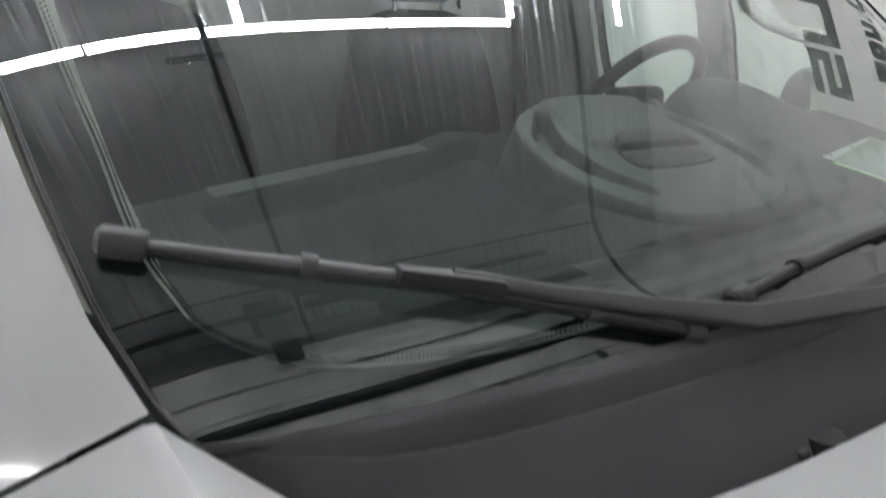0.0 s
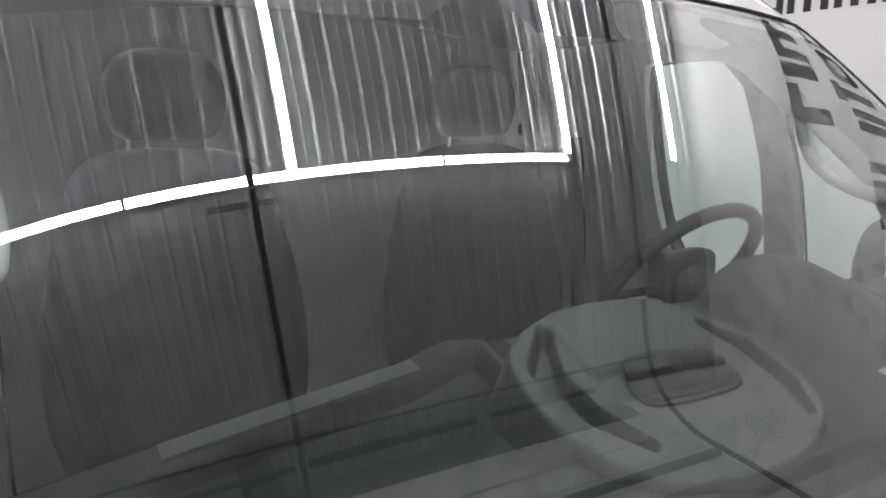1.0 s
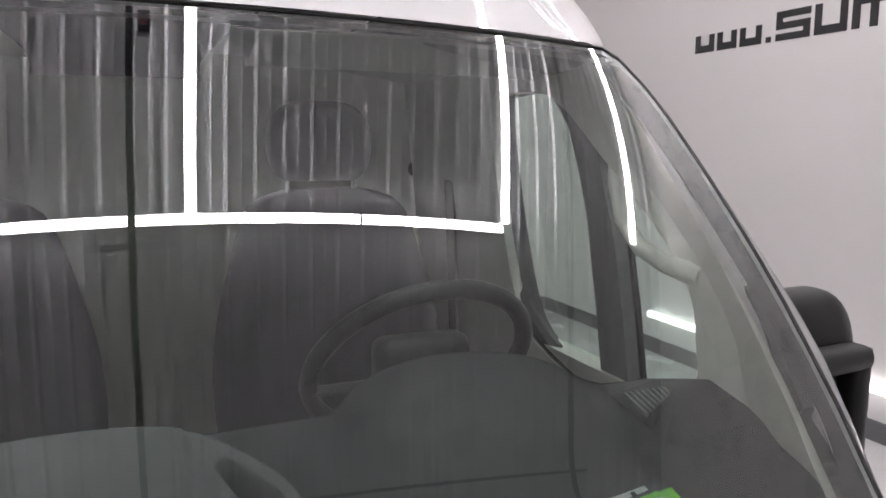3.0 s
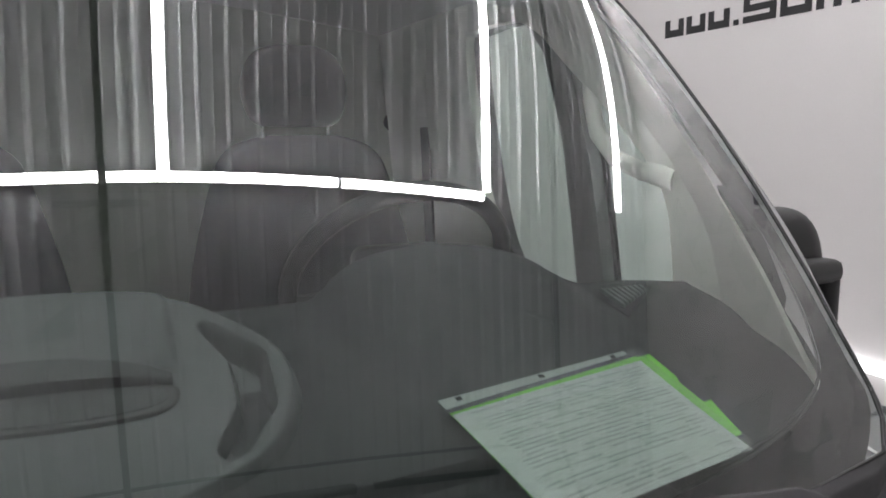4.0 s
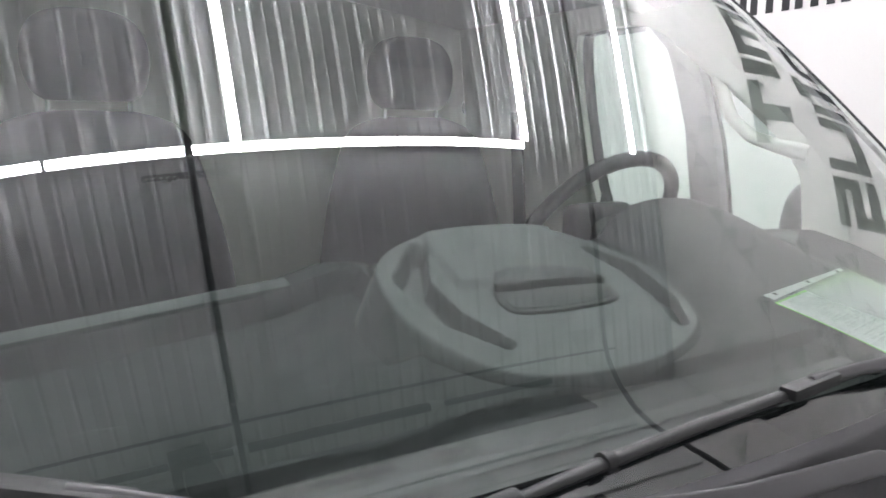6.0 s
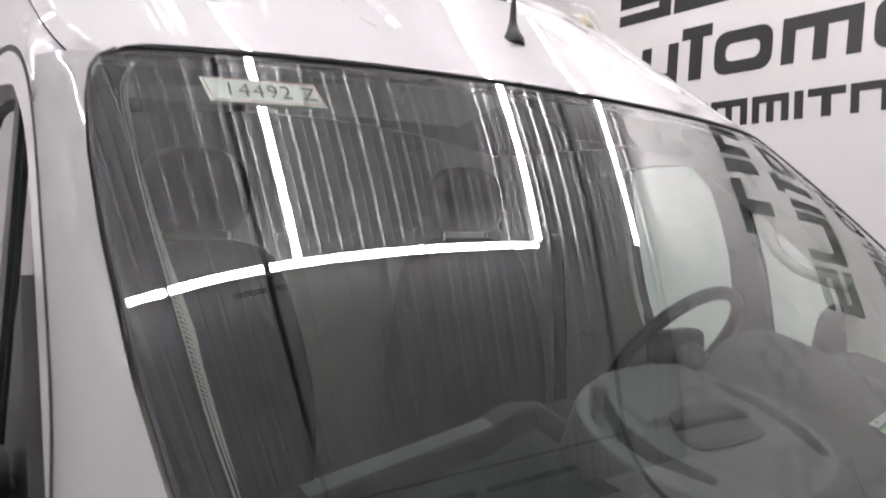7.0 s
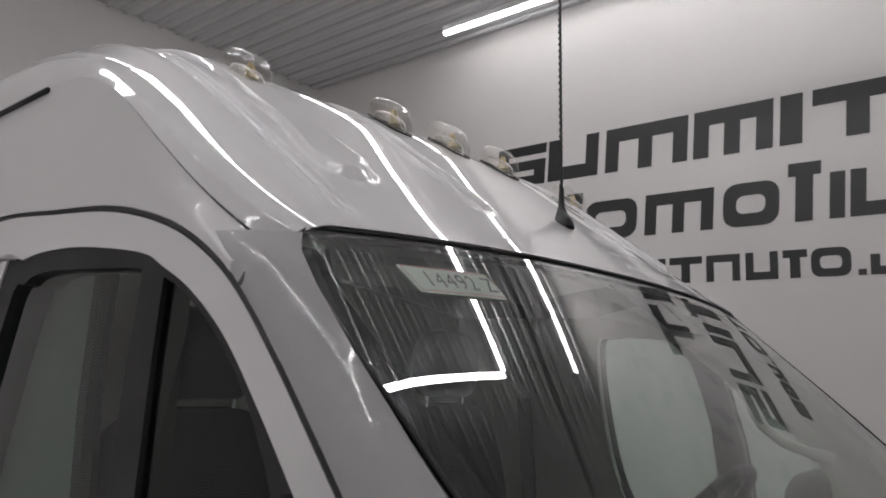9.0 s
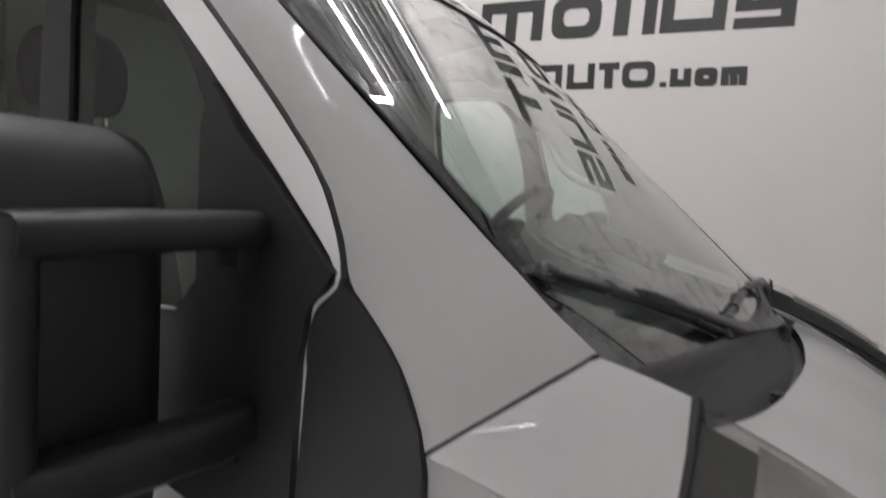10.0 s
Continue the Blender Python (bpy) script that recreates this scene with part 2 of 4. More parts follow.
# ---- tube lights ----
def tube_light(a, b, r, label, group, glow=TUBEM):
    a, b = Vector(a), Vector(b)
    ob = thing("tube_light", a, label, "tube light", group)
    d = (b - a).normalized()
    part("tube", sweep([a + d * 0.005, a + d * 0.012, b - d * 0.012, b - d * 0.005], [r * 0.7, r, r, r * 0.7], 14), glow, ob)
    # unseen block above the tube, added to keep its light off the ceiling
    if a.z > 3:
        w = Vector((0.0 if abs(d.x) > 0.5 else 0.046, 0.0 if abs(d.y) > 0.5 else 0.046, 0.0))
        part("housing", box(a - w + Vector((0, 0, 0.004)), b + w + Vector((0, 0, ZC - 0.002 - a.z)), 0.003, 1), PAINT, ob, "white lamp housing, added unseen to keep light off the ceiling")
    part("end_cap", sweep([a, a + d * 0.005], r * 0.75, 12), GALV, ob)
    part("end_cap", sweep([b - d * 0.005, b], r * 0.75, 12), GALV, ob)
    return ob


ZT, RT = 5.875, 0.039
for x0, x1 in ((1.77, 3.15), (-0.915, 1.755), (-3.61, -0.93)):
    tube_light((x0, 0.742, ZT), (x1, 0.742, ZT), RT, "glowing white tube light across the ceiling", "ceiling tubes")
for x in (-4.81, -2.33, 0.424, 3.18, 4.815):
    tube_light((x, 0.785, ZT), (x, 5.90, ZT), RT, "glowing white tube light along the ceiling", "ceiling tubes", WALLTUBE if abs(x) > 4 else TUBEM)
# west low tubes: unseen, mirrored from the east, brighter to light the pillar
for x in (5.24, -5.24):
    for y0 in (-1.3, 1.3, 3.9):
        tube_light((x, y0, -0.056), (x, y0 + 2.58, -0.056), RT, "glowing white tube light low on the wall", "wall tubes", LOWTUBE if x > 0 else WALLTUBE)

# ---- wall sign: plain vinyl shapes ----
sign = thing("wall_sign", (XR, 3.2, 2.7), "black vinyl sign shapes in three rows on the wall", "sign")


def sign_shape(kind, y0, y1, z0, z1, slant=0.0, st=0.1):
    """Plain shape on the wall between y0 (left as read) and y1: bar, ring, arch, cup or dash."""
    def place(y, z, d):
        return Vector((XR - 0.001 - d, y - slant * (z - z0), z))
    w, h = abs(y0 - y1), z1 - z0
    cy, cz = (y0 + y1) / 2, (z0 + z1) / 2
    t = min(st, w * 0.45)
    u = min(t, h * 0.24)
    bm = bmesh.new()
    if kind == "ring":
        o, i = rrect(w, h, min(w, h) * 0.3, 4, cy, cz), rrect(w - 2 * t, h - 2 * t, min(w, h) * 0.16, 4, cy, cz)
        rows = [[bm.verts.new(place(a, b, d)) for a, b in q] for q, d in ((o, 0), (o, 0.004), (i, 0.004), (i, 0))]
        for r, q in ((0, 1), (1, 2), (2, 3)):
            for k in range(len(o)):
                j = (k + 1) % len(o)
                bm.faces.new((rows[r][k], rows[r][j], rows[q][j], rows[q][k]))
    else:
        rects = {"bar": [(y0, y1, z0, z1)],
                 "arch": [(y0, y0 - t, z0, z1), (y1 + t, y1, z0, z1), (y0 - t, y1 + t, z1 - t, z1)],
                 "comb": [(y0, y0 - t, z0, z1), (y1 + t, y1, z0, z1), (cy + t / 2, cy - t / 2, z0, z1 - t), (y0 - t, y1 + t, z1 - t, z1)],
                 "cup": [(y0, y0 - t, z0, z1), (y1 + t, y1, z0, z1), (y0 - t, y1 + t, z0, z0 + t)],
                 "stack": [(y0, y1, z1 - u, z1), (y0, y1, cz - u / 2, cz + u / 2), (y0, y1, z0, z0 + u), (y0, y0 - t, cz + u / 2, z1 - u), (y1 + t, y1, z0 + u, cz - u / 2)],
                 "post": [(cy + t * 0.6, cy - t * 0.6, z0, z1 - t), (y0, y1, z1 - t, z1)]}[kind]
        for a, c, e, g in rects:
            prism([(a, e), (c, e), (c, g), (a, g)], place, 0.004, bm)
    part("shape", bm, SIGNM, sign, smooth=False)


for kind, y0, y1 in (("stack", 5.40, 4.74), ("cup", 4.70, 4.08), ("comb", 3.99, 3.10), ("comb", 3.04, 2.30), ("bar", 2.24, 2.05), ("post", 1.97, 1.25)):
    sign_shape(kind, y0, y1, 3.94, 4.41, 0.05, 0.15)
for kind, y0, y1, z1 in (("ring", 5.75, 5.2, 3.64), ("cup", 5.1, 4.65, 3.64), ("post", 4.61, 4.27, 3.76), ("ring", 4.23, 3.64, 3.64), ("comb", 3.55, 2.86, 3.64), ("ring", 2.77, 2.27, 3.64), ("post", 2.2, 1.93, 3.76), ("bar", 1.86, 1.74, 3.64), ("cup", 1.70, 1.12, 3.64), ("stack", 1.05, 0.55, 3.64)):
    sign_shape(kind, y0, y1, 3.23, z1, 0.05, 0.12)
for kind, y0, y1, z1 in (("cup", 6.0, 5.74, 2.90), ("cup", 5.70, 5.45, 2.90), ("cup", 5.41, 5.15, 2.90), ("bar", 5.10, 5.04, 2.78), ("stack", 4.99, 4.63, 2.98), ("cup", 4.59, 4.28, 2.98), ("comb", 4.24, 3.86, 2.98), ("comb", 3.81, 3.46, 2.98), ("bar", 3.41, 3.33, 2.98), ("post", 3.29, 2.97, 2.98), ("arch", 2.93, 2.62, 2.98), ("cup", 2.57, 2.29, 2.98), ("post", 2.25, 2.05, 2.98), ("ring", 2.02, 1.71, 2.98), ("bar", 1.66, 1.60, 2.78), ("cup", 1.57, 1.38, 2.90), ("ring", 1.35, 1.15, 2.90), ("comb", 1.12, 0.90, 2.90)):
    sign_shape(kind, y0, y1, 2.73, z1, 0.0, 0.07)

# ---- garage door behind the camera: header, torsion shaft, tracks, opener rail ----
HEADERM = surface("header_panel", (0.12, 0.12, 0.125), 0.5)
DOORM = surface("door_steel", (0.50, 0.50, 0.495), 0.4, var=0.03)
pipe = thing("conduit", (0, -1.48, 5.78), "thin dark conduit below the ceiling", "conduit")
part("run", sweep([(-4.5, -1.48, 5.78), (4.1, -1.48, 5.78)], 0.014, 8), DARKSTEEL, pipe)
for x in (-4.0, -2.0, 0.0, 2.0, 4.0):
    part("clip", sweep([(x, -1.48, 5.78), (x, -1.48, ZC)], 0.012, 6), GALV, pipe)
alone("trim", box((XL, YF, 5.57), (3.62, YF + 0.07, ZC - 0.04), 0.004, 1), HEADERM, "dark grey header panel above the garage door", "header panel", kind="structure")
gd = thing("garage_door", (-0.13, YF + 0.08, ZF), "closed white sectional garage door", "garage door")
for k in range(8):
    z0 = ZF + 0.02 + k * 0.7475
    part("section", box((-4.6, YF + 0.05, z0), (3.66, YF + 0.11, z0 + 0.735), 0.008, 1), DOORM, gd)
    part("seam", box((-4.6, YF + 0.052, z0 + 0.737), (3.66, YF + 0.10, z0 + 0.7455)), DARKSTEEL, gd)
    part("strut", box((-4.5, YF + 0.112, z0 + 0.27), (3.6, YF + 0.14, z0 + 0.36), 0.004, 1), DOORM, gd)
part("strut", box((-4.5, YF + 0.112, 4.54), (3.6, YF + 0.17, 4.60), 0.004, 1), DARKSTEEL, gd, "dark steel stiffener")
for x in (1.25, 2.32):
    part("hinge", box((x, YF + 0.108, 4.19), (x + 0.09, YF + 0.135, 4.27), 0.006, 1), DARKSTEEL, gd)
tor = thing("torsion_shaft", (-0.13, -1.5, 5.6), "steel torsion shaft with dark coil spring above the door", "door spring")
part("shaft", sweep([(-4.5, -1.70, 5.75), (3.15, -1.70, 5.75)], 0.03, 10), DARKSTEEL, tor)
part("spring", sweep([(0.1, -1.70, 5.75), (1.75, -1.70, 5.75)], 0.042, 16), DARKSTEEL, tor, "dark coil spring")
part("cone", sweep([(-0.02, -1.70, 5.75), (0.1, -1.70, 5.75)], [0.04, 0.055], 12), GALV, tor)
part("cone", sweep([(1.75, -1.70, 5.75), (1.9, -1.70, 5.75)], [0.055, 0.03], 12), GALV, tor)
part("bracket", box((-0.45, -1.90, 5.18), (-0.17, -1.66, 5.60), 0.02, 1), DARKSTEEL, tor)
part("drive_box", box((-0.53, -1.86, 5.60), (-0.20, -1.60, 5.83), 0.03, 2), DARKSTEEL, tor, "dark drive housing")
for x in (-4.65, 3.67):
    tr = thing("door_track", (x, YF + 0.2, ZF), "dark steel door track curving up under the ceiling", "door track", "door tracks")
    bend = [(x, YF + 0.15 + 0.75 * (1 - math.cos(a)), 4.75 + 0.75 * math.sin(a)) for a in [k * math.pi / 16 for k in range(9)]]
    part("rail", sweep([(x, YF + 0.15, ZF), (x, YF + 0.15, 2.0)] + bend + [(x, 0.3, 5.52), (x, 1.6, 5.52), (x, 3.3, 5.52)], 0.028, 6), DARKSTEEL, tr)
    part("hanger", sweep([(x, 3.2, 5.52), (x, 3.2, ZC)], 0.02, 6), GALV, tr)
    part("hanger", sweep([(x, -0.3, 5.52), (x, -0.3, ZC)], 0.02, 6), GALV, tr)
op = thing("opener_rail", (0.012, 1.0, 5.5), "black garage door opener rail hung from the ceiling", "opener rail")
part("rail", box((-0.012, YF + 0.1, 5.48), (0.036, 4.4, 5.52), 0.006, 1), DARKSTEEL, op)
part("bolt", sweep([(0.012, 0.70, 5.474), (0.012, 0.70, 5.484)], 0.015, 8), PAPER, op)
iron = part("hanger", box((-0.30, 0.572, 5.83), (0.31, 0.578, 5.885), 0.001, 1), DARKSTEEL, op, "perforated angle iron")
for y0 in (0.526, 0.556):
    part("flange", box((-0.30, y0, 5.83), (0.31, y0 + 0.016, 5.835)), BLACK, iron)
for k in range(13):
    part("web", box((-0.30 + 0.0495 * k, 0.541, 5.8302), (-0.274 + 0.0495 * k, 0.557, 5.8348)), BLACK, iron)
part("strap", sweep([(-0.15, 0.50, 5.80), (0.0, 0.54, 5.86)], 0.016, 6), STEEL, op)
part("strap", sweep([(0.04, 0.545, 5.50), (0.04, 0.545, 5.84)], 0.010, 6), GALV, op)
part("strap", sweep([(0.20, 0.575, 5.86), (0.20, 0.575, ZC)], 0.010, 6), GALV, op)
part("trolley", box((0.06, 2.12, 5.36), (0.14, 2.30, 5.50), 0.012, 2), DARKSTEEL, op, "black trolley")
part("release_handle", box((0.075, 2.18, 5.32), (0.11, 2.25, 5.36), 0.008, 2), RED, op, "red release handle")
part("motor", box((-0.23, 4.4, 5.37), (0.25, 5.0, 5.67), 0.04, 3), DARKSTEEL, op, "dark opener motor housing")

# ---- the van ----
van = thing("van", (0.0, 2.0, ZF), "white high-roof cargo van parked nose to the door", "van")


def glass_y(x, z):
    """The curved windscreen as a smooth surface."""
    u, q = z - 1.7, x * x
    even = 0.7687 + 1.057 * u + 0.1584 * u * u + 0.1036 * u ** 3 + q * (0.1107 + 0.0018 * u - 0.1159 * u * u) + q * q * (-0.0491 + 0.0772 * u + 0.2741 * u * u) + q ** 3 * (0.0539 - 0.0127 * u)
    return even + x * (0.0132 - 0.0135 * u - 0.1486 * u * u) + x * q * (0.0037 - 0.0048 * u) - 0.0158 * x * q * q


def side_x(z):
    return 1.03 - 0.09 * (z - 1.4)


def edge_x(z):
    """Half width of the windscreen at a height."""
    return lerp(z, (1.33, 0.895), (1.37, 0.922), (1.42, 0.938), (1.5, 0.948), (1.62, 0.956), (1.75, 0.953), (1.85, 0.944), (1.93, 0.930), (1.98, 0.915), (2.01, 0.895), (2.03, 0.86))


def right_x(z):
    """Half width of the windscreen on the driver's side."""
    return lerp(z, (1.33, 0.72), (1.345, 0.757), (1.357, 0.779), (1.372, 0.796), (1.383, 0.803), (1.411, 0.814), (1.45, 0.827), (1.50, 0.847), (1.57, 0.866), (1.62, 0.879), (1.70, 0.893), (1.79, 0.903), (1.89, 0.911), (1.95, 0.908), (2.01, 0.89), (2.03, 0.86))


def top_z(x):
    return 2.05 - 0.022 * (x / 0.9) ** 2


def bot_z(x):
    return 1.327 + 0.016 * (x / 0.9) ** 2


def screen(u, v, off=0.0):
    """A point of the windscreen: u from -1 to 1 across, v from 0 to 1 upwards; off: outwards."""
    z = bot_z(u * 0.9) + v * (top_z(u * 0.9) - bot_z(u * 0.9))
    x = u * (edge_x(z) if u < 0 else right_x(z))
    return Vector((x, glass_y(x, z) - off * 0.75, z + off * 0.66))


def seam_y(z):
    """The front seam of the cab door."""
    return lerp(z, (0.6, 0.85), (1.25, 0.85), (1.36, 0.865), (1.393, 0.862), (1.444, 0.826), (1.486, 0.836), (1.558, 0.868), (1.657, 0.95), (1.745, 1.035), (1.828, 1.118), (1.908, 1.205), (1.972, 1.295), (2.032, 1.43), (2.075, 1.619))


screen_ob = part("windscreen", sheet(lambda a, b: screen(2 * a - 1, b), 48, 28, 0.005), WINDSCREEN, van, "clear glass with dotted black edge band")
screen_ob.data.materials.append(CLEAR)
for poly in screen_ob.data.polygons:
    if poly.normal.dot(Vector((0, -0.7, 0.7))) < 0.3:
        poly.material_index = 1
# black printed edge band behind the glass
def behind(x, z, off=0.009):
    return Vector((x, glass_y(x, z) + off * 0.75, z - off * 0.66))


def edge_band(s):
    """Band from the top corner down the side and along the foot to the middle; fine dots on its inner edge."""
    ex = edge_x if s < 0 else right_x
    if s < 0:
        inner = [(0.86, 2.0), (0.885, 1.95), (0.898, 1.85), (0.905, 1.75), (0.907, 1.6), (0.903, 1.526), (0.901, 1.47), (0.89, 1.433), (0.872, 1.406), (0.814, 1.379), (0.70, 1.366), (0.60, 1.362), (0.3, 1.364), (0, 1.368)]
    else:
        inner = [(0.82, 2.0), (0.84, 1.95), (0.850, 1.85), (0.844, 1.75), (0.832, 1.6), (0.82, 1.526), (0.803, 1.48), (0.775, 1.438), (0.745, 1.412), (0.69, 1.392), (0.61, 1.377), (0.50, 1.367), (0.28, 1.359), (0, 1.363)]
    zs = [2.0, 1.95, 1.85, 1.75, 1.6, 1.526, 1.47, 1.42, 1.38]
    outer = [(ex(z) - 0.002, z) for z in zs] + [(f, bot_z(f) + 0.003) for f in (ex(1.333) - 0.01, 0.68, 0.56, 0.28, 0)]
    n = len(inner) - 1

    def along(pts, a):
        t = [(i, p) for i, p in enumerate(pts)]
        return curve(a * n, *[(i, p[0]) for i, p in t]), curve(a * n, *[(i, p[1]) for i, p in t])

    def fn(a, b):
        o, i = along(outer, a), along(inner, a)
        return behind(s * (o[0] + (i[0] - o[0]) * b), o[1] + (i[1] - o[1]) * b)
    part("edge_band", sheet(fn, 110, 4), FRIT, screen_ob, "black printed edge band")
    bm = bmesh.new()
    for k in range(420):
        for row, r in ((1, 0.0014), (2, 0.001)):
            x, z = along(inner, (k + 0.5 * row) / 424 * 0.9)
            d = 0.0032 * row
            w = smoothstep(1.36, 1.44, z)
            px, pz = s * (x - d * w), z + d * (1 - w)
            bm.faces.new([bm.verts.new(behind(px + r * math.cos(q * math.pi / 2), pz + r * math.sin(q * math.pi / 2))) for q in range(4)])
    part("edge_dots", bm, FRIT, screen_ob, "fine black dots along the edge band", smooth=False)


for s in (-1, 1):
    edge_band(s)
part("edge_band", sheet(lambda a, b: screen(2 * a - 1, 0.982 + 0.017 * b, -0.010), 48, 2), FRIT, screen_ob)
# rubber seal round the glass
rim = [screen(-1 + 2 * i / 40, 0) for i in range(41)] + [screen(1, i / 30) for i in range(1, 31)] + [screen(1 - 2 * i / 40, 1) for i in range(1, 41)] + [screen(-1, 1 - i / 30) for i in range(1, 31)]
part("seal", sweep(rim, 0.0028, 6), RUBBER, screen_ob)


# matt black moulding along the sides of the glass
for s in (-1, 1):
    part("moulding", sheet(lambda a, b: screen(s * (1.001 - 0.004 * b), a, 0.003 - 0.002 * b), 40, 3, 0.003), COWLM, screen_ob)


# A-pillars
def pillar(s, thick=0.02):
    def fn(a, b):
        z = 1.372 + (2.012 - 1.372) * b
        zz = z - 0.125 * (1 - b) ** 2.5
        gx = (edge_x(z) if s < 0 else right_x(z)) + 0.006
        sx = side_x(zz) - (0.045 if s > 0 else 0.0)
        g = Vector((gx, glass_y(gx, z), z))
        fy = seam_y(zz) - 0.008 if zz > 1.44 else curve(zz, (1.19, 0.683), (1.238, 0.686), (1.273, 0.695), (1.342, 0.73), (1.392, 0.772), (1.437, 0.817))
        e = Vector((sx, fy, zz))
        c = Vector((sx - 0.004, g.y + 0.30 * (e.y - g.y), (z + zz) / 2))
        c = ((g + e) / 2).lerp(c, smoothstep(-0.02, 0.3, b))
        p = g * (1 - a) ** 2 + c * 2 * a * (1 - a) + e * a * a
        return Vector((s * p.x, p.y, p.z))
    return sheet(fn, 14, 40, thick) if thick else fn


for s in (-1, 1):
    part("pillar", pillar(s), PAINT, van)


# raised roof
def ramp(s, a, b):
    """Integral of a slope that is 1 up to a and eases to 0 at b."""
    if s <= a:
        return s
    t = min(1.0, (s - a) / (b - a))
    return a + (b - a) * (t - t ** 3 + t ** 4 / 2)


def roof_low(s):
    return 1.985 + 0.78 * ramp(max(0.0, s), 0.28, 0.68)


def roof_top(s):
    return 2.052 + 0.70 * ramp(s, 0.40, 1.10) + 0.01 * ramp(s, 1.0, 3.0)


def bead(x, y, x0, w, y0, y1=9.0):
    """Pressed flute along the roof with a rounded front end."""
    d = abs(abs(x) - x0)
    if y < y0:
        d = math.hypot(d, y0 - y)
    return 1 - smoothstep(w * 0.84, w, d)


EDGE = ((0.0, 1.0), (0.55, 0.99), (0.815, 0.93), (0.86, 0.88), (0.955, 0.60), (0.985, 0.44), (1.0, 0.0))


def shoulder(p):
    """Half section of the roof, 0 at the middle to 1 at the gutter: share of the width, share of the height."""
    n = len(EDGE) - 1
    x = z = 0.0
    for k in range(-3, 4):
        q = min(1.0, max(0.0, p + 0.008 * k)) * n
        i = min(n - 1, int(q))
        f = q - i
        x += EDGE[i][0] + (EDGE[i + 1][0] - EDGE[i][0]) * f
        z += EDGE[i][1] + (EDGE[i + 1][1] - EDGE[i][1]) * f
    return x / 7, z / 7


def roof_height(x, y):
    """Height of the roof skin without its pressings."""
    s = y - 1.150 - 0.095 * (x / 0.9) ** 2
    q = abs(x) / 0.967
    h = lerp(q, *EDGE)
    return roof_low(s) + (roof_top(s) - roof_low(s)) * h


def glass_top(x):
    """The upper edge of the glass, corners included."""
    z = top_z(x) if abs(x) < 0.83 else lerp(abs(x), (0.83, top_z(0.83)), (0.86, 2.027), (0.885, 2.012), (0.905, 1.99))
    return Vector((x, glass_y(x, z) - 0.003, z + 0.005))


def roof(a, b):
    s = 4.6 * b ** 1.9
    zt, zl = roof_top(s), roof_low(s)
    xw = 0.967 - 0.067 * math.exp(-s / 0.09)
    fx, fz = shoulder(abs(2 * a - 1))
    x = math.copysign(xw * fx, a - 0.5)
    z = zl + (zt - zl) * fz
    y = 1.150 + s + 0.095 * (x / 0.9) ** 2
    k = smoothstep(0.02, 0.09, s)
    w = lerp(y, (1.40, 0.075), (1.52, 0.05), (2.2, 0.045))
    z += k * (-0.013 * bead(x, y, 0.34, 0.045, 1.36) + 0.016 * bead(x, y, 0.665, w, 1.43))
    for x0 in (0.762, 0.780, 0.798):
        z -= k * 0.007 * (1 - smoothstep(0.003, 0.007, abs(abs(x) - x0)))
    rim_x = math.copysign(0.90 * fx, a - 0.5)
    goal = glass_top(rim_x)
    fade = math.exp(-s / 0.10) * (1 - smoothstep(0.90, 1.0, fx))
    y += fade * (goal.y - 1.150 - 0.095 * (rim_x / 0.9) ** 2)
    z += fade * (goal.z - 1.985 - 0.067 * fz)
    return Vector((x, y, z))


part("roof", sheet(roof, 900, 150, 0.0), PAINT, van, "raised white roof with pressed flutes")
part("roof_lip", sweep([screen(1 - 2 * i / 40, 1, 0.001) for i in range(41)], 0.0025, 6), RUBBER, van)


# flanks above the doors and behind them
def flank(s):
    def fn(a, b):
        y = 1.25 + 4.452 * a ** 1.5
        z0 = curve(y, (1.205, 1.915), (1.295, 1.979), (1.43, 2.039), (1.619, 2.082), (1.85, 2.10), (2.135, 2.115), (2.35, 2.08)) if y < 2.37 else lerp(y, (2.37, 2.07), (2.42, 1.7), (2.43, -0.1))
        sr = max(0.0, y - 1.2597)
        z1 = roof_low(sr) + 0.002
        z = z0 + (max(z1, z0) - z0) * b
        x = side_x(min(z, 2.07)) + (0.968 - side_x(2.07)) * smoothstep(2.0, 2.2, z)
        x += (0.9685 - 0.067 * math.exp(-sr / 0.09) - x) * smoothstep(0.35, 1.0, b)
        return Vector((s * x, y, z))
    return fn


for s in (-1, 1):
    part("side_panel", sheet(flank(s), 80, 12), PAINT, van)
    part("gutter", sweep([(s * 0.972, y, 2.357) for y in (1.95, 2.6, 4.0, 5.7)], 0.006, 6), RUBBER, van)
    sm = [(s * 0.984, 1.222, 1.932), (s * 0.972, 1.225, 1.952), (s * 0.955, 1.232, 1.972), (s * 0.925, 1.243, 1.992), (s * 0.905, 1.245, 2.0)]
    part("panel_seam", sweep(sm, 0.003, 6), BASEM, van)
part("rear_wall", box((-0.98, 5.74, -0.1), (0.98, 5.78, 2.55), 0.02), PAINT, van)
for y in (0.45, 4.0):
    for s in (-1, 1):
        tyre = part("wheel", sweep([(s * 0.70, y, -0.12), (s * 0.72, y, -0.12), (s * 0.93, y, -0.12), (s * 0.95, y, -0.12)], [0.34, 0.38, 0.38, 0.34], 28), RUBBER, van, "black tyre on steel rim")
        part("rim", sweep([(s * 0.90, y, -0.12), (s * 0.96, y, -0.12)], [0.23, 0.21], 20), GALV, tyre)


# front: bonnet and wings
def rear_y(x):
    return 0.286 + 0.16 * x * x + 0.6 * max(0.0, abs(x) - 0.6) ** 2


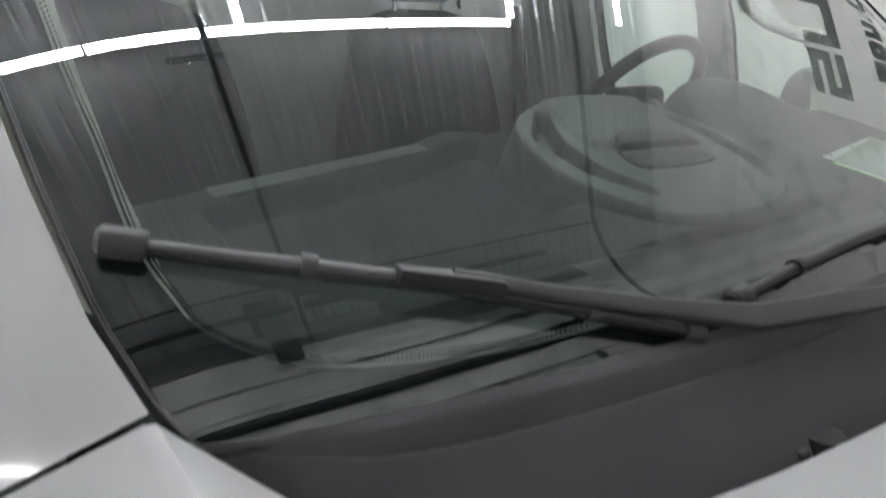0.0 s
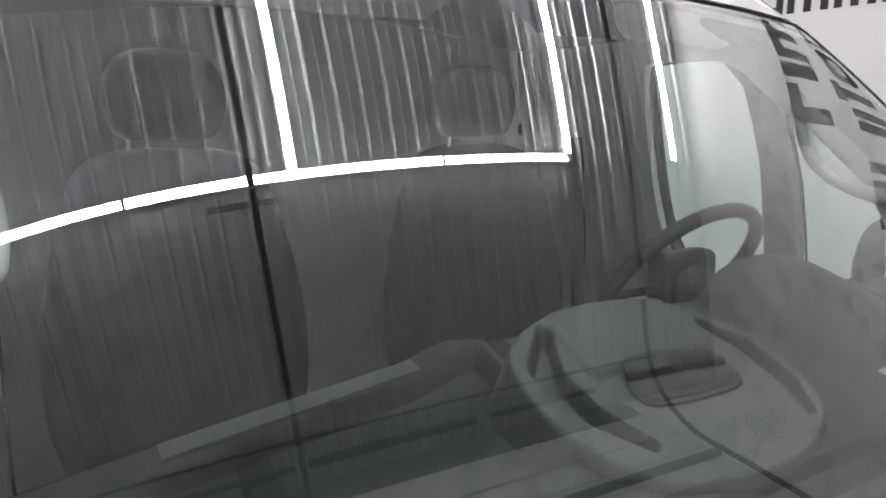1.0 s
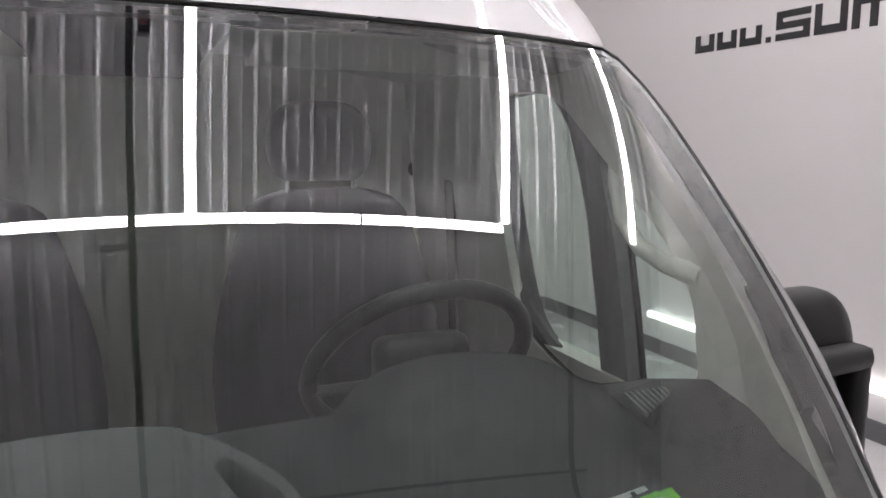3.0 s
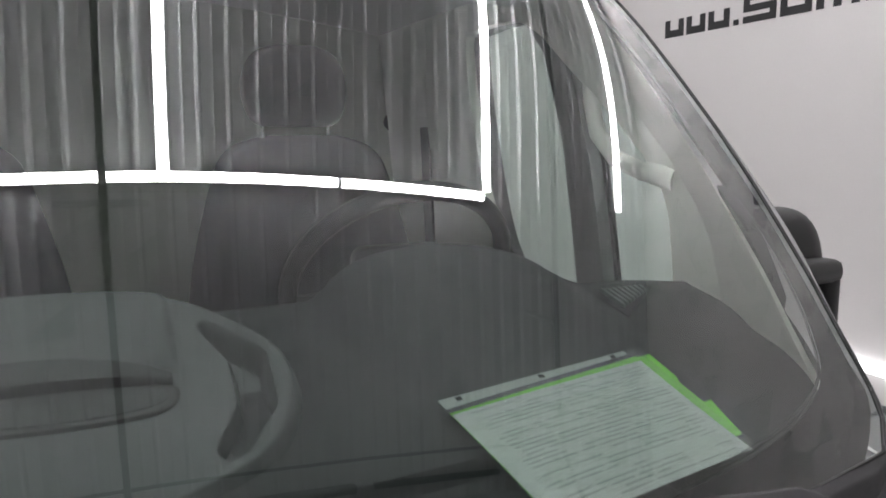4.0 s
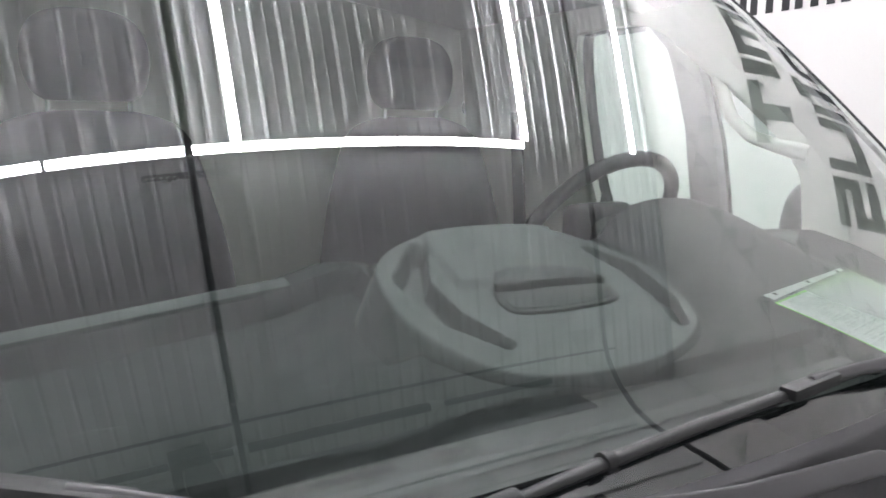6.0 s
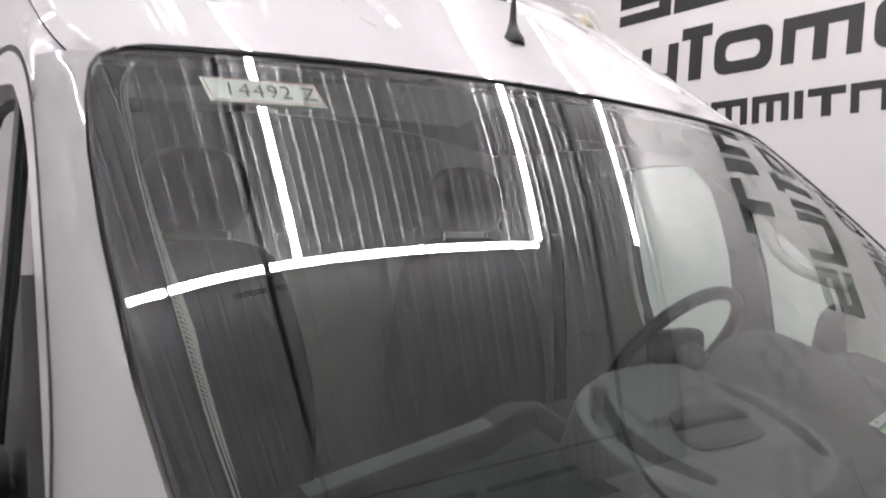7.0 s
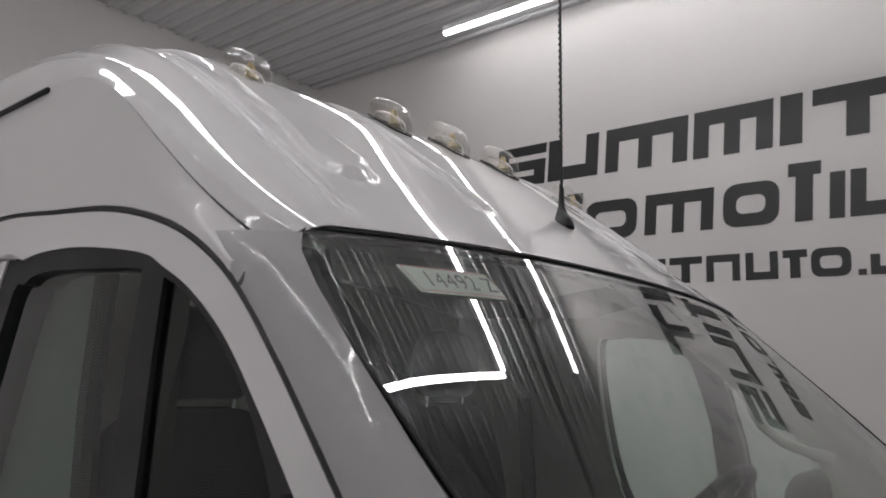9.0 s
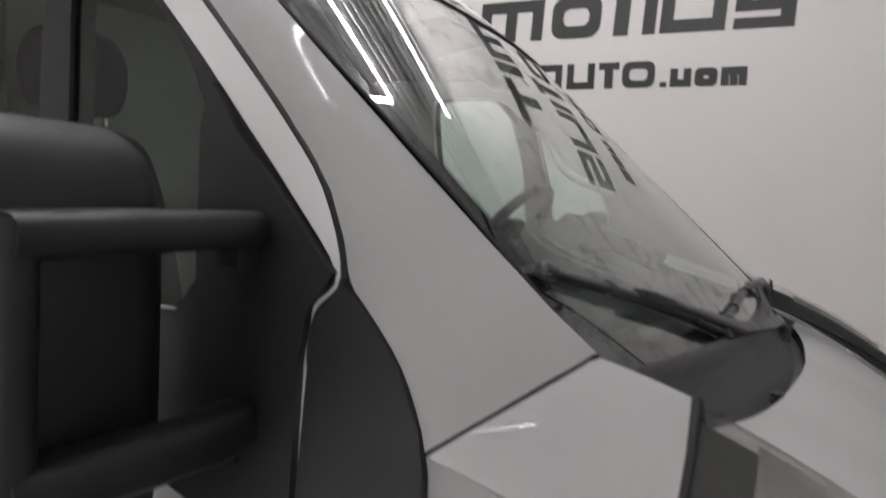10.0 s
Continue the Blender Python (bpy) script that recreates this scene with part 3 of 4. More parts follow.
def rim_z(x):
    return lerp(abs(x), (0.0, 1.240), (0.5, 1.246), (0.76, 1.258), (0.85, 1.276))


def front_z(x, y):
    d = rear_y(x) - y
    return rim_z(x) - 0.28 * d - 0.75 * d * d


def bonnet(a, b):
    x = -0.80 + 1.60 * a
    y = rear_y(x) - 0.62 * b
    return Vector((x, y, front_z(x, y)))


part("bonnet", sheet(bonnet, 40, 24, 0.015), PAINT, van, "short sloping white bonnet")
for s in (-1, 1):
    foot = pillar(s, 0)
    def front_skin(a, y, lift=0.0):
        """Wing and lamp surface: from the foot of the pillar forwards."""
        if a < 0.3:
            g = foot(0, 0)
            p = Vector((s * 0.805, 0.414, 1.264)).lerp(g, a / 0.3)
        else:
            p = foot((a - 0.3) / 0.7, 0)
        p = Vector((p.x, p.y - 0.003, p.z - 0.004))
        d = max(0.0, p.y - y)
        return Vector((p.x + s * (0.02 * d * (1 - a)), min(y, p.y), p.z - 0.22 * d - 0.55 * d * d + lift))
    lamp_y = lambda a: lerp(a, (0.0, 0.405), (0.5, 0.40), (1.0, 0.405))
    part("wing", sheet(lambda a, b: front_skin(a, 0.86 + (lamp_y(a) - 0.86) * b), 34, 60, 0.012), PAINT, van)
    def flank_low(a, b):
        y = -0.36 + 1.222 * a
        p = front_skin(1.0, y)
        arch = -0.12 + math.sqrt(max(0.0, 0.44 ** 2 - (y - 0.45) ** 2))
        z0 = arch if abs(y - 0.45) < 0.44 and arch > -0.1 else -0.1
        zt = p.z - 0.003
        return Vector((s * (side_x(min(1.24, zt)) - (0.006 if s < 0 else 0.05)), y, zt + (min(z0, zt - 0.05) - zt) * b))
    part("wing_side", sheet(flank_low, 60, 8, 0.012), PAINT, van)
    lamp = part("headlamp", sheet(lambda a, b: front_skin(a, lamp_y(a) - 0.006 - 0.42 * b, -0.02), 16, 16, 0.01), FOOTM, van, "clear-covered headlamp in grey housing")
    part("lens", sheet(lambda a, b: front_skin(a, lamp_y(a) - 0.006 - 0.42 * b), 16, 16, 0.004), LENSCLEAR, lamp)
    part("lamp_seal", sweep([front_skin(k / 20, lamp_y(k / 20) - 0.003) for k in range(21)] , 0.006, 6), RUBBER, lamp)
    part("lamp_seal", sweep([front_skin(0.0, 0.40 - 0.02 * k) + Vector((0, 0, 0.001)) for k in range(20)], 0.005, 6), RUBBER, lamp)
    part("reflector", sheet(lambda a, b: front_skin(0.2 + 0.6 * a, 0.33 - 0.25 * b, -0.014), 6, 6, 0.003), STEEL, lamp)
def nose(a, b):
    x = -1.0 + 2.0 * a
    q = max(-0.80, min(0.80, x))
    y = rear_y(q) - 0.615
    z = front_z(q, y) - 0.006
    k = smoothstep(0.80, 1.0, abs(x))
    return Vector((x, y - 0.12 * b + 0.10 * k, (z - 0.10 * k) * (1 - b) + 0.30 * b))


part("front_panel", sheet(nose, 40, 10, 0.02), PAINT, van, "white front panel")
part("grille", sheet(lambda a, b: nose(0.2 + 0.6 * a, 0.25 + 0.5 * b) + Vector((0, -0.022, 0)), 20, 6, 0.012), BLACK, van)
part("bumper", loft([[(x, y0 + 0.10 * (abs(x) / 1.0) ** 3, z) for y0, z in ((-0.46, 0.32), (-0.50, 0.28), (-0.52, 0.05), (-0.48, -0.18), (-0.30, -0.20), (-0.28, 0.30))] for x in [-1.01 + 0.101 * k for k in range(21)]]), BLACK, van)


# cowl between glass and bonnet
def cowl(a, b):
    x = -0.915 + (0.915 + 0.82) * a
    g = Vector((x, glass_y(x, bot_z(x)), bot_z(x) + 0.004))
    w = abs(x) + (0.07 if x > 0 else 0.0)
    h = Vector((x, rear_y(x) if w < 0.80 else lerp(w, (0.80, rear_y(0.80)), (0.93, 0.525)), rim_z(x) - 0.006 if w < 0.80 else lerp(w, (0.80, 1.262), (0.93, 1.35))))
    p = g.lerp(h, b)
    k = 1 - smoothstep(0.72, 0.88, w)
    p.z += lerp(b, (0, -0.004), (0.04, 0.012), (0.16, 0.014), (0.20, 0.004), (0.235, -0.004), (0.27, 0.0), (0.45, -0.014), (0.80, -0.045), (0.97, -0.035), (1, -0.022)) * (0.4 + 0.6 * k)
    p.x = x
    return p


part("cowl", sheet(cowl, 60, 60, 0.008), COWLM, van, "dark grey plastic scuttle below the windscreen")

# cab doors
def door_place(s):
    return lambda y, z, d: Vector((s * (side_x(z) - d - (0.044 if s > 0 else 0.0)), y, z))


# the driver's door: two panes behind a thick divider
RIM = [(0.93, 1.50), (0.935, 1.58), (0.975, 1.655), (1.02, 1.71), (1.065, 1.748), (1.175, 1.832), (1.265, 1.902), (1.35, 1.955), (1.44, 1.987), (1.56, 1.995), (1.67, 1.992), (1.75, 1.95), (1.735, 1.70), (1.68, 1.43), (1.56, 1.315), (1.30, 1.265), (1.03, 1.30), (0.935, 1.40)]
WIN = [(0.968, 1.50), (0.975, 1.57), (1.01, 1.635), (1.05, 1.685), (1.09, 1.72), (1.20, 1.80), (1.29, 1.872), (1.37, 1.925), (1.45, 1.957), (1.56, 1.965), (1.66, 1.962), (1.71, 1.935), (1.695, 1.70), (1.64, 1.45), (1.54, 1.345), (1.30, 1.30), (1.05, 1.34), (0.972, 1.42)]


# the passenger door, seen from outside
OUT2 = [(0.826, 1.444), (0.868, 1.558), (0.95, 1.657), (1.035, 1.745), (1.118, 1.828), (1.205, 1.908), (1.295, 1.972), (1.43, 2.032), (1.619, 2.075), (1.85, 2.095), (2.135, 2.11), (2.35, 2.07), (2.40, 1.85), (2.40, 1.2), (1.5, 1.2), (0.855, 1.2), (0.868, 1.33), (0.862, 1.393)]
RIM2 = [(0.838, 1.447), (0.92, 1.545), (1.015, 1.645), (1.085, 1.718), (1.155, 1.788), (1.24, 1.866), (1.335, 1.928), (1.425, 1.968), (1.50, 1.994), (1.70, 2.018), (1.85, 2.022), (1.958, 2.011), (2.049, 1.973), (2.06, 1.33), (1.5, 1.29), (1.0, 1.29), (0.885, 1.34), (0.87, 1.40)]
WIN2 = [(1.068, 1.494), (1.077, 1.608), (1.10, 1.675), (1.14, 1.74), (1.203, 1.815), (1.29, 1.885), (1.375, 1.935), (1.455, 1.960), (1.53, 1.972), (1.70, 1.980), (1.85, 1.983), (1.93, 1.965), (1.99, 1.90), (2.0, 1.36), (1.5, 1.32), (1.15, 1.32), (1.06, 1.35), (1.062, 1.42)]


def band(outer, inner, place, d0, d1):
    """Flat frame between two outlines of equal count, from depth d0 to d1."""
    bm = bmesh.new()
    rows = [[bm.verts.new(place(y, z, d)) for y, z in o] for o, d in ((outer, d1), (outer, d0), (inner, d0), (inner, d1))]
    n = len(outer)
    for r, q in ((0, 1), (1, 2), (2, 3), (3, 0)):
        for i in range(n):
            k = (i + 1) % n
            bm.faces.new((rows[r][i], rows[r][k], rows[q][k], rows[q][i]))
    return bm


def smooth_outline(pts, n=4):
    """Closed curve through the points."""
    out = []
    m = len(pts)
    for i in range(m):
        p0, p1, p2, p3 = (Vector((*pts[(i + k) % m], 0)) for k in (-1, 0, 1, 2))
        for j in range(n):
            t = j / n
            q = 0.5 * (2 * p1 + (p2 - p0) * t + (2 * p0 - 5 * p1 + 4 * p2 - p3) * t * t + (3 * p1 - p0 - 3 * p2 + p3) * t ** 3)
            out.append((q.x, q.y))
    return out


for s in (-1, 1):
    pl = door_place(s)
    sh = 0.044 if s > 0 else 0.0
    o, r, w = (smooth_outline(q) for q in ((OUT2, RIM, WIN) if s > 0 else (OUT2, RIM2, WIN2)))
    door = part("door", band(o, r, pl, 0.0, 0.045), PAINT, van, "white cab door with black window surround")
    lower = [(0.81, 1.243), (2.40, 1.193), (2.42, -0.05), (0.9, -0.05)]
    part("door_skin", prism(lower, pl, 0.04), PAINT, door)
    part("window_seal", band(r, w, pl, 0.004, 0.05), BLACK, door)
    part("inner_trim", band(o, [(y, z) for y, z in w], pl, 0.047, 0.075), TRIM if s > 0 else BLACK, door)
    part("door_card", prism([(0.86, 1.35), (2.35, 1.35), (2.35, 0.3), (0.86, 0.3)], lambda y, z, d: Vector((s * (side_x(z) - 0.05 - d), y, z)), 0.06), TRIM, door)
    pane = part("window_glass", prism(w, lambda y, z, d: Vector((s * (side_x(z) - sh - 0.018 - d), y, z)), 0.005), SIDEGLASS, door)
    pane.data.materials.append(CLEAR)
    for poly in pane.data.polygons:
        if poly.normal.x * s < 0.5:
            poly.material_index = 1
    post = [(1.45, 1.962), (1.375, 1.885), (1.345, 1.79), (1.318, 1.68), (1.302, 1.5), (1.29, 1.29), (1.19, 1.29), (1.205, 1.5), (1.222, 1.64), (1.25, 1.75), (1.28, 1.868), (1.36, 1.93)] if s > 0 else [(1.50, 1.975), (1.495, 1.95), (1.49, 1.80), (1.475, 1.65), (1.45, 1.33), (1.375, 1.33), (1.40, 1.65), (1.42, 1.82), (1.43, 1.95), (1.43, 1.965)]
    part("window_bar", prism(post, lambda y, z, d: Vector((s * (side_x(z) - sh - 0.008 - d), y, z)), 0.009), BLACK, door)
    part("window_bar", prism(post, lambda y, z, d: Vector((s * (side_x(z) - sh - 0.026 - d), y, z)), 0.03), STRIP if s > 0 else BLACK, door)
    part("mirror_base", prism([(0.78, 1.435), (0.83, 1.53), (0.90, 1.61), (0.875, 1.55), (0.86, 1.45), (0.87, 1.36), (0.87, 0.9), (0.82, 0.9), (0.80, 1.38)] if s > 0 else [(0.836, 1.449), (0.938, 1.556), (1.017, 1.632), (1.072, 1.70), (1.085, 1.64), (1.072, 1.5), (1.065, 1.42), (1.10, 1.37), (1.34, 1.35), (1.34, 1.16), (1.12, 1.14), (0.99, 1.10), (0.95, 0.85), (0.857, 0.85), (0.875, 1.33), (0.869, 1.40)], lambda y, z, d: Vector((s * (side_x(z) - (0.044 if s > 0 else 0.0) + 0.014 - d), y, z)), 0.045), BLACK, door)
    if s < 0:
        part("wing_trim", prism([(0.822, 1.437), (0.772, 1.392), (0.73, 1.342), (0.695, 1.273), (0.684, 1.22), (0.68, 1.05), (0.864, 1.05), (0.864, 1.36), (0.856, 1.39)], lambda y, z, d: Vector((s * (side_x(z) - (0.044 if s > 0 else 0.0) + 0.008 - d), y, z)), 0.03), BLACK, van)
    # seams of the door
    part("door_seam", sweep([pl(y, z, 0.004) for y, z in o] + [pl(*o[0], 0.004)], 0.0065, 6), RUBBER, door)
    # mirror: tall housing carried by two wide arms
    def pod(x0, x1, y0, y1, z0, z1, n=26):
        rings = []
        for i in range(n + 1):
            t = 0.5 - 0.5 * math.cos(math.pi * i / n)
            q = abs(2 * t - 1)
            f = (1 - q ** 5) ** 0.42 if t > 0.5 else 1 - 0.25 * q ** 6
            f = max(f, 0.06)
            g = 0.55 + 0.45 * f
            rings.append([(s * ((x0 + x1) / 2 + px), (y0 + y1) / 2 + py, z0 + (z1 - z0) * t) for px, py in rrect(abs(x1 - x0) * (0.35 + 0.65 * f), (y1 - y0) * f, (y1 - y0) * 0.44 * f, 5)])
        return loft(rings)
    mx, mz = (0.0, 0.0) if s < 0 else (0.01, 0.075)
    mir = part("mirror", pod(1.11 - mx, 1.42 - mx, 1.01, 1.18, 1.06 - mz, 1.618 - mz), BLACK, door, "tall black door mirror on two arms")
    part("mirror_face", box((s * 1.15, 1.171, 1.12 - mz), (s * 1.37, 1.179, 1.50 - mz), 0.003, 1), STEEL, mir)
    for z0, h in ((1.497 - mz, 0.024), (1.235 - mz, 0.032)):
        rings = [[(s * (x - 2.4 * mx * smoothstep(1.0, 1.3, x)), y + 0.8 * mx + py, z + pz) for py, pz in rrect(0.07, 2 * h, 0.02, 3)] for x, y, z in ((1.045, 0.968, z0), (1.12, 0.955, z0), (1.25, 0.965, z0), (1.375, 0.985, z0 - 0.005))]
        part("arm", loft(rings), BLACK, mir)
        part("bracket", box((s * 0.985, 0.955, z0 - 0.055), (s * 1.075, 1.005, z0 - 0.015), 0.012, 2), BLACK, mir)
    part("arm", loft([[(s * (1.365 - 2.4 * mx) + px * s, 0.99 + 0.8 * mx + py, z) for px, py in rrect(0.05, 0.07, 0.02, 3)] for z in (1.21 - mz, 1.36 - mz, 1.51 - mz)]), BLACK, mir)

# ---- cab interior ----
part("cab_floor", box((-0.95, 0.5, 0.2), (0.95, 5.7, 0.25)), DARKM, van)
part("partition", box((-0.955, 2.34, 0.2), (0.955, 2.37, 2.2), 0.01), PANELM, van, "grey-green steel bulkhead")
part("headlining", sheet(lambda a, b: Vector((-0.93 + 1.86 * a, 1.30 + 1.12 * b, 2.03 + 0.10 * math.sin(math.pi * a) * b)), 12, 8, 0.02), LINING, van)
part("header", sheet(lambda a, b: screen(2 * a - 1, 0.99, -0.03 - 0.0 * b) + Vector((0, 0.16 * b, -0.01 * b)), 20, 3, 0.015), LINING, van)
for s in (-1, 1):
    x0, x1 = (0.20, 0.83) if s > 0 else (-0.83, -0.13)
    part("sun_visor", sheet(lambda a, b: Vector((x0 + (x1 - x0) * a, glass_y(x0 + (x1 - x0) * a, 2.0) + 0.045 + 0.20 * b, 2.018 - 0.035 * b + 0.006 * math.sin(math.pi * b))), 14, 6, 0.014), TRIM, van, "pale folded sun visor")
part("mirror_patch", sheet(lambda a, b: (lambda x, z: Vector((x, glass_y(x, z) + 0.008, z)))(0.5 * (1 - 2 * a) * (-0.20 - 0.11 * smoothstep(0.15, 1, b)) - 0.005, 1.931 + 0.09 * b), 14, 8, 0.002), FRIT, screen_ob, "black printed patch on the glass")
for s in (-1, 1):
    def inner(a, b):
        z = (1.385 if s < 0 else 1.335) + (0.635 if s < 0 else 0.685) * b
        lean = 0.03 if s < 0 else 0.0
        gx = edge_x(z) - lerp(z, (1.39, 0.056), (1.5, 0.060), (1.58, 0.066), (1.65, 0.072), (1.8, 0.062), (1.95, 0.054)) if s < 0 else right_x(z) - 0.07
        p = Vector((gx, glass_y(gx, z) + (0.038 if s < 0 else 0.025), z))
        q = Vector((side_x(z) - (0.06 if s < 0 else 0.105) - lean, max(lerp(z, (1.33, 0.97), (1.42, 0.965), (1.52, 0.965), (1.58, 0.99), (1.66, 1.05), (1.74, 1.14), (1.82, 1.25), (1.90, 1.35), (2.02, 1.46)), p.y + 0.03), z))
        c = Vector((side_x(z) - (0.065 if s < 0 else 0.125) - lean, p.y + 0.25 * (q.y - p.y), z))
        r = p * (1 - a) ** 2 + c * 2 * a * (1 - a) + q * a * a
        r.x -= 0.012 * math.exp(-((a - 0.62) / 0.08) ** 2) * smoothstep(0.02, 0.08, b) * (1 - smoothstep(0.2, 0.26, b))
        return Vector((s * r.x, r.y, r.z))
    part("pillar_trim", sheet(inner, 24, 40, 0.012), TRIM, van)
    # grab handle on the pillar
    gh = [(0.905, 1.215, 1.80), (0.885, 1.19, 1.765), (0.872, 1.15, 1.70), (0.868, 1.09, 1.655), (0.874, 1.02, 1.632), (0.90, 0.96, 1.618)]
    part("grab_handle", sweep([(s * x, y, z) for x, y, z in gh], [0.020, 0.017, 0.016, 0.016, 0.017, 0.022], 12), TRIM, van)
    post = [(1.80, 2.0), (1.765, 1.75), (1.69, 1.48), (1.63, 1.40), (1.52, 1.34), (1.36, 1.30), (1.30, 1.22), (2.33, 1.22), (2.33, 2.08)]
    part("rear_post", prism(post, lambda y, z, d: Vector((s * (side_x(z) - 0.075 - d), y, z)), 0.04), POSTM, van)
    lip = [(1.795, 1.99), (1.76, 1.75), (1.685, 1.48), (1.625, 1.40), (1.515, 1.338), (1.355, 1.295)]
    part("door_seal", sweep([(s * (side_x(z) - 0.09), y - 0.006, z) for y, z in lip], 0.022, 8), RUBBER, van)
    part("belt", loft([[(s * 0.885 + dx, y + dy, z) for dx, dy in ((-0.004, -0.03), (0.004, -0.03), (0.004, 0.03), (-0.004, 0.03))] for y, z in ((2.05, 1.95), (2.0, 1.4), (1.98, 0.9))]), FABRIC, van)


# dashboard
POD = smooth_outline([(-0.197, 0.888), (-0.07, 0.896), (0.045, 0.882), (0.115, 0.838), (0.158, 0.785), (0.16, 0.72), (0.117, 0.635), (0.005, 0.583), (-0.125, 0.575), (-0.235, 0.60), (-0.290, 0.67), (-0.308, 0.76), (-0.285, 0.845)], 6)
PODC = Vector((-0.075, 0.72, 0))


def pod_z(y):
    return 1.376 + 0.325 * (y - 0.56) + 0.75 * max(0.0, y - 0.7) ** 2


def back_y(x):
    """Rear edge of the dash top."""
    return lerp(x, (-0.93, 0.86), (-0.73, 0.905), (-0.30, 0.985), (-0.2, 0.96), (0.2, 0.97), (0.70, 0.968), (0.80, 0.965), (0.93, 0.93))


def dash_z(x, y):
    z = 1.335 + 0.23 * (y - 0.48)
    # slight crown in the middle
    z += 0.014 * smoothstep(-0.42, -0.30, x) * (1 - smoothstep(0.60, 0.72, x)) * smoothstep(0.50, 0.58, y)
    # instrument hood: a dome with a crisp foot, highest along its rear edge
    rise = curve(x, (0.243, 0.0), (0.258, 0.012), (0.28, 0.034), (0.31, 0.052), (0.35, 0.064), (0.42, 0.071), (0.50, 0.066), (0.57, 0.050), (0.61, 0.034), (0.65, 0.016), (0.69, 0.003), (0.71, 0.0))
    foot = lerp(x, (0.243, 0.80), (0.27, 0.755), (0.316, 0.68), (0.36, 0.655), (0.45, 0.63), (0.58, 0.605), (0.655, 0.60), (0.72, 0.72))
    t = max(0.0, min(1.0, (y - foot) / (0.95 - foot)))
    z += rise * smoothstep(0, 1, t)
    # passenger shelf, sunk behind a raised edge
    xr = -0.285 + 0.08 * (y - 0.70)
    inx = smoothstep(-0.765, -0.745, x) * (1 - smoothstep(xr - 0.008, xr + 0.004, x))
    yb = 0.865 + 0.19 * (x + 0.73)
    iny = smoothstep(0.695, 0.705, y) * (1 - smoothstep(yb - 0.008, yb + 0.004, y))
    z -= 0.030 * inx * iny
    for g in (xr + 0.028, xr + 0.046):
        z -= 0.008 * (1 - smoothstep(0.003, 0.009, abs(x - g))) * smoothstep(0.64, 0.70, y)
    # step down to the strip along the glass
    z -= 0.016 * (1 - smoothstep(0.566, 0.576, y - 0.03 * x * x)) * (1 - smoothstep(0.31, 0.34, x))
    return z


def dash(a, b):
    x = -0.93 + (0.93 + lerp(b, (0, 0.772), (0.5, 0.90), (1, 0.93))) * a
    y0 = glass_y(x, 1.36) + 0.02
    y = y0 + (back_y(x) - y0) * b
    return Vector((x, y, dash_z(x, y)))


board = part("dashboard", sheet(dash, 230, 110, 0.012), DASHM, van, "dark grey textured dashboard")
part("dash_front", sheet(lambda a, b: Vector((-0.92 + 1.84 * a, back_y(-0.92 + 1.84 * a) + 0.002 + 0.05 * b, dash_z(-0.92 + 1.84 * a, back_y(-0.92 + 1.84 * a)) * (1 - b) + 0.7 * b)), 60, 6, 0.015), DASHM, board)
# rear face of the shelf catching light, its brightness put into the paler grey
part("shelf_strip", sheet(lambda a, b: (lambda x: Vector((x, 0.872 + 0.19 * (x + 0.73) + 0.028 * b, 1.335 + 0.23 * (0.392 + 0.19 * (x + 0.73) + 0.028 * b) + 0.005)))(-0.735 + 0.45 * a), 24, 2, 0.006), STRIP, board, "pale grey strip along the shelf")
part("glass_strip", sheet(lambda a, b: (lambda x: (lambda y: Vector((x, y, 1.335 + 0.23 * (y - 0.48) - 0.010)))(0.515 + 0.03 * x * x + 0.022 * b))(-0.80 + 1.12 * a), 40, 2, 0.004), FOOTM, board, "paler strip below the glass")


# slots are flat dark strips; the shade inside is put into their colour
for x0, x1 in ((-0.74, -0.42), (-0.38, -0.06), (-0.02, 0.29)):
    part("demister_slot", sheet(lambda a, b: (lambda x: (lambda y: Vector((x, y, 1.335 + 0.23 * (y - 0.48) - 0.0085)))(0.545 + 0.03 * x * x + 0.012 * b))(x0 + (x1 - x0) * a), 16, 1, 0.003), DARKM, board)


def pocket(x, y, line):
    """How deep a curved pocket is at a place: 0 outside, 1 inside."""
    best = 0.0
    for (x0, y0, r0), (x1, y1, r1) in zip(line, line[1:]):
        d = Vector((x1 - x0, y1 - y0))
        t = max(0.0, min(1.0, Vector((x - x0, y - y0)).dot(d) / d.length_squared))
        q = math.hypot(x - x0 - d.x * t, y - y0 - d.y * t)
        r = r0 + (r1 - r0) * t
        best = max(best, 1 - smoothstep(r - 0.009, r + 0.001, q))
    return best


POCKETS = (((-0.212, 0.862, 0.014), (-0.255, 0.805, 0.026), (-0.246, 0.725, 0.022), (-0.210, 0.658, 0.013)), ((0.085, 0.828, 0.010), (0.122, 0.775, 0.021), (0.118, 0.70, 0.020), (0.083, 0.640, 0.014)))


def pod_ring(k, dz, flat=False):
    out = []
    for x, y in POD:
        px, py = PODC.x + (x - PODC.x) * k, PODC.y + (y - PODC.y) * k
        z = pod_z(py) + dz
        if not flat:
            z -= 0.030 * max(pocket(px, py, q) for q in POCKETS)
            z += 0.007 * (1 - smoothstep(0.0, 0.01, abs(px + 0.075) - 0.115)) * smoothstep(0.77, 0.785, py)
        out.append((px, py, z))
    return out


POD = [(a[0] + (b[0] - a[0]) * t, a[1] + (b[1] - a[1]) * t) for a, b in zip(POD, POD[1:] + POD[:1]) for t in (0.0, 0.25, 0.5, 0.75)]


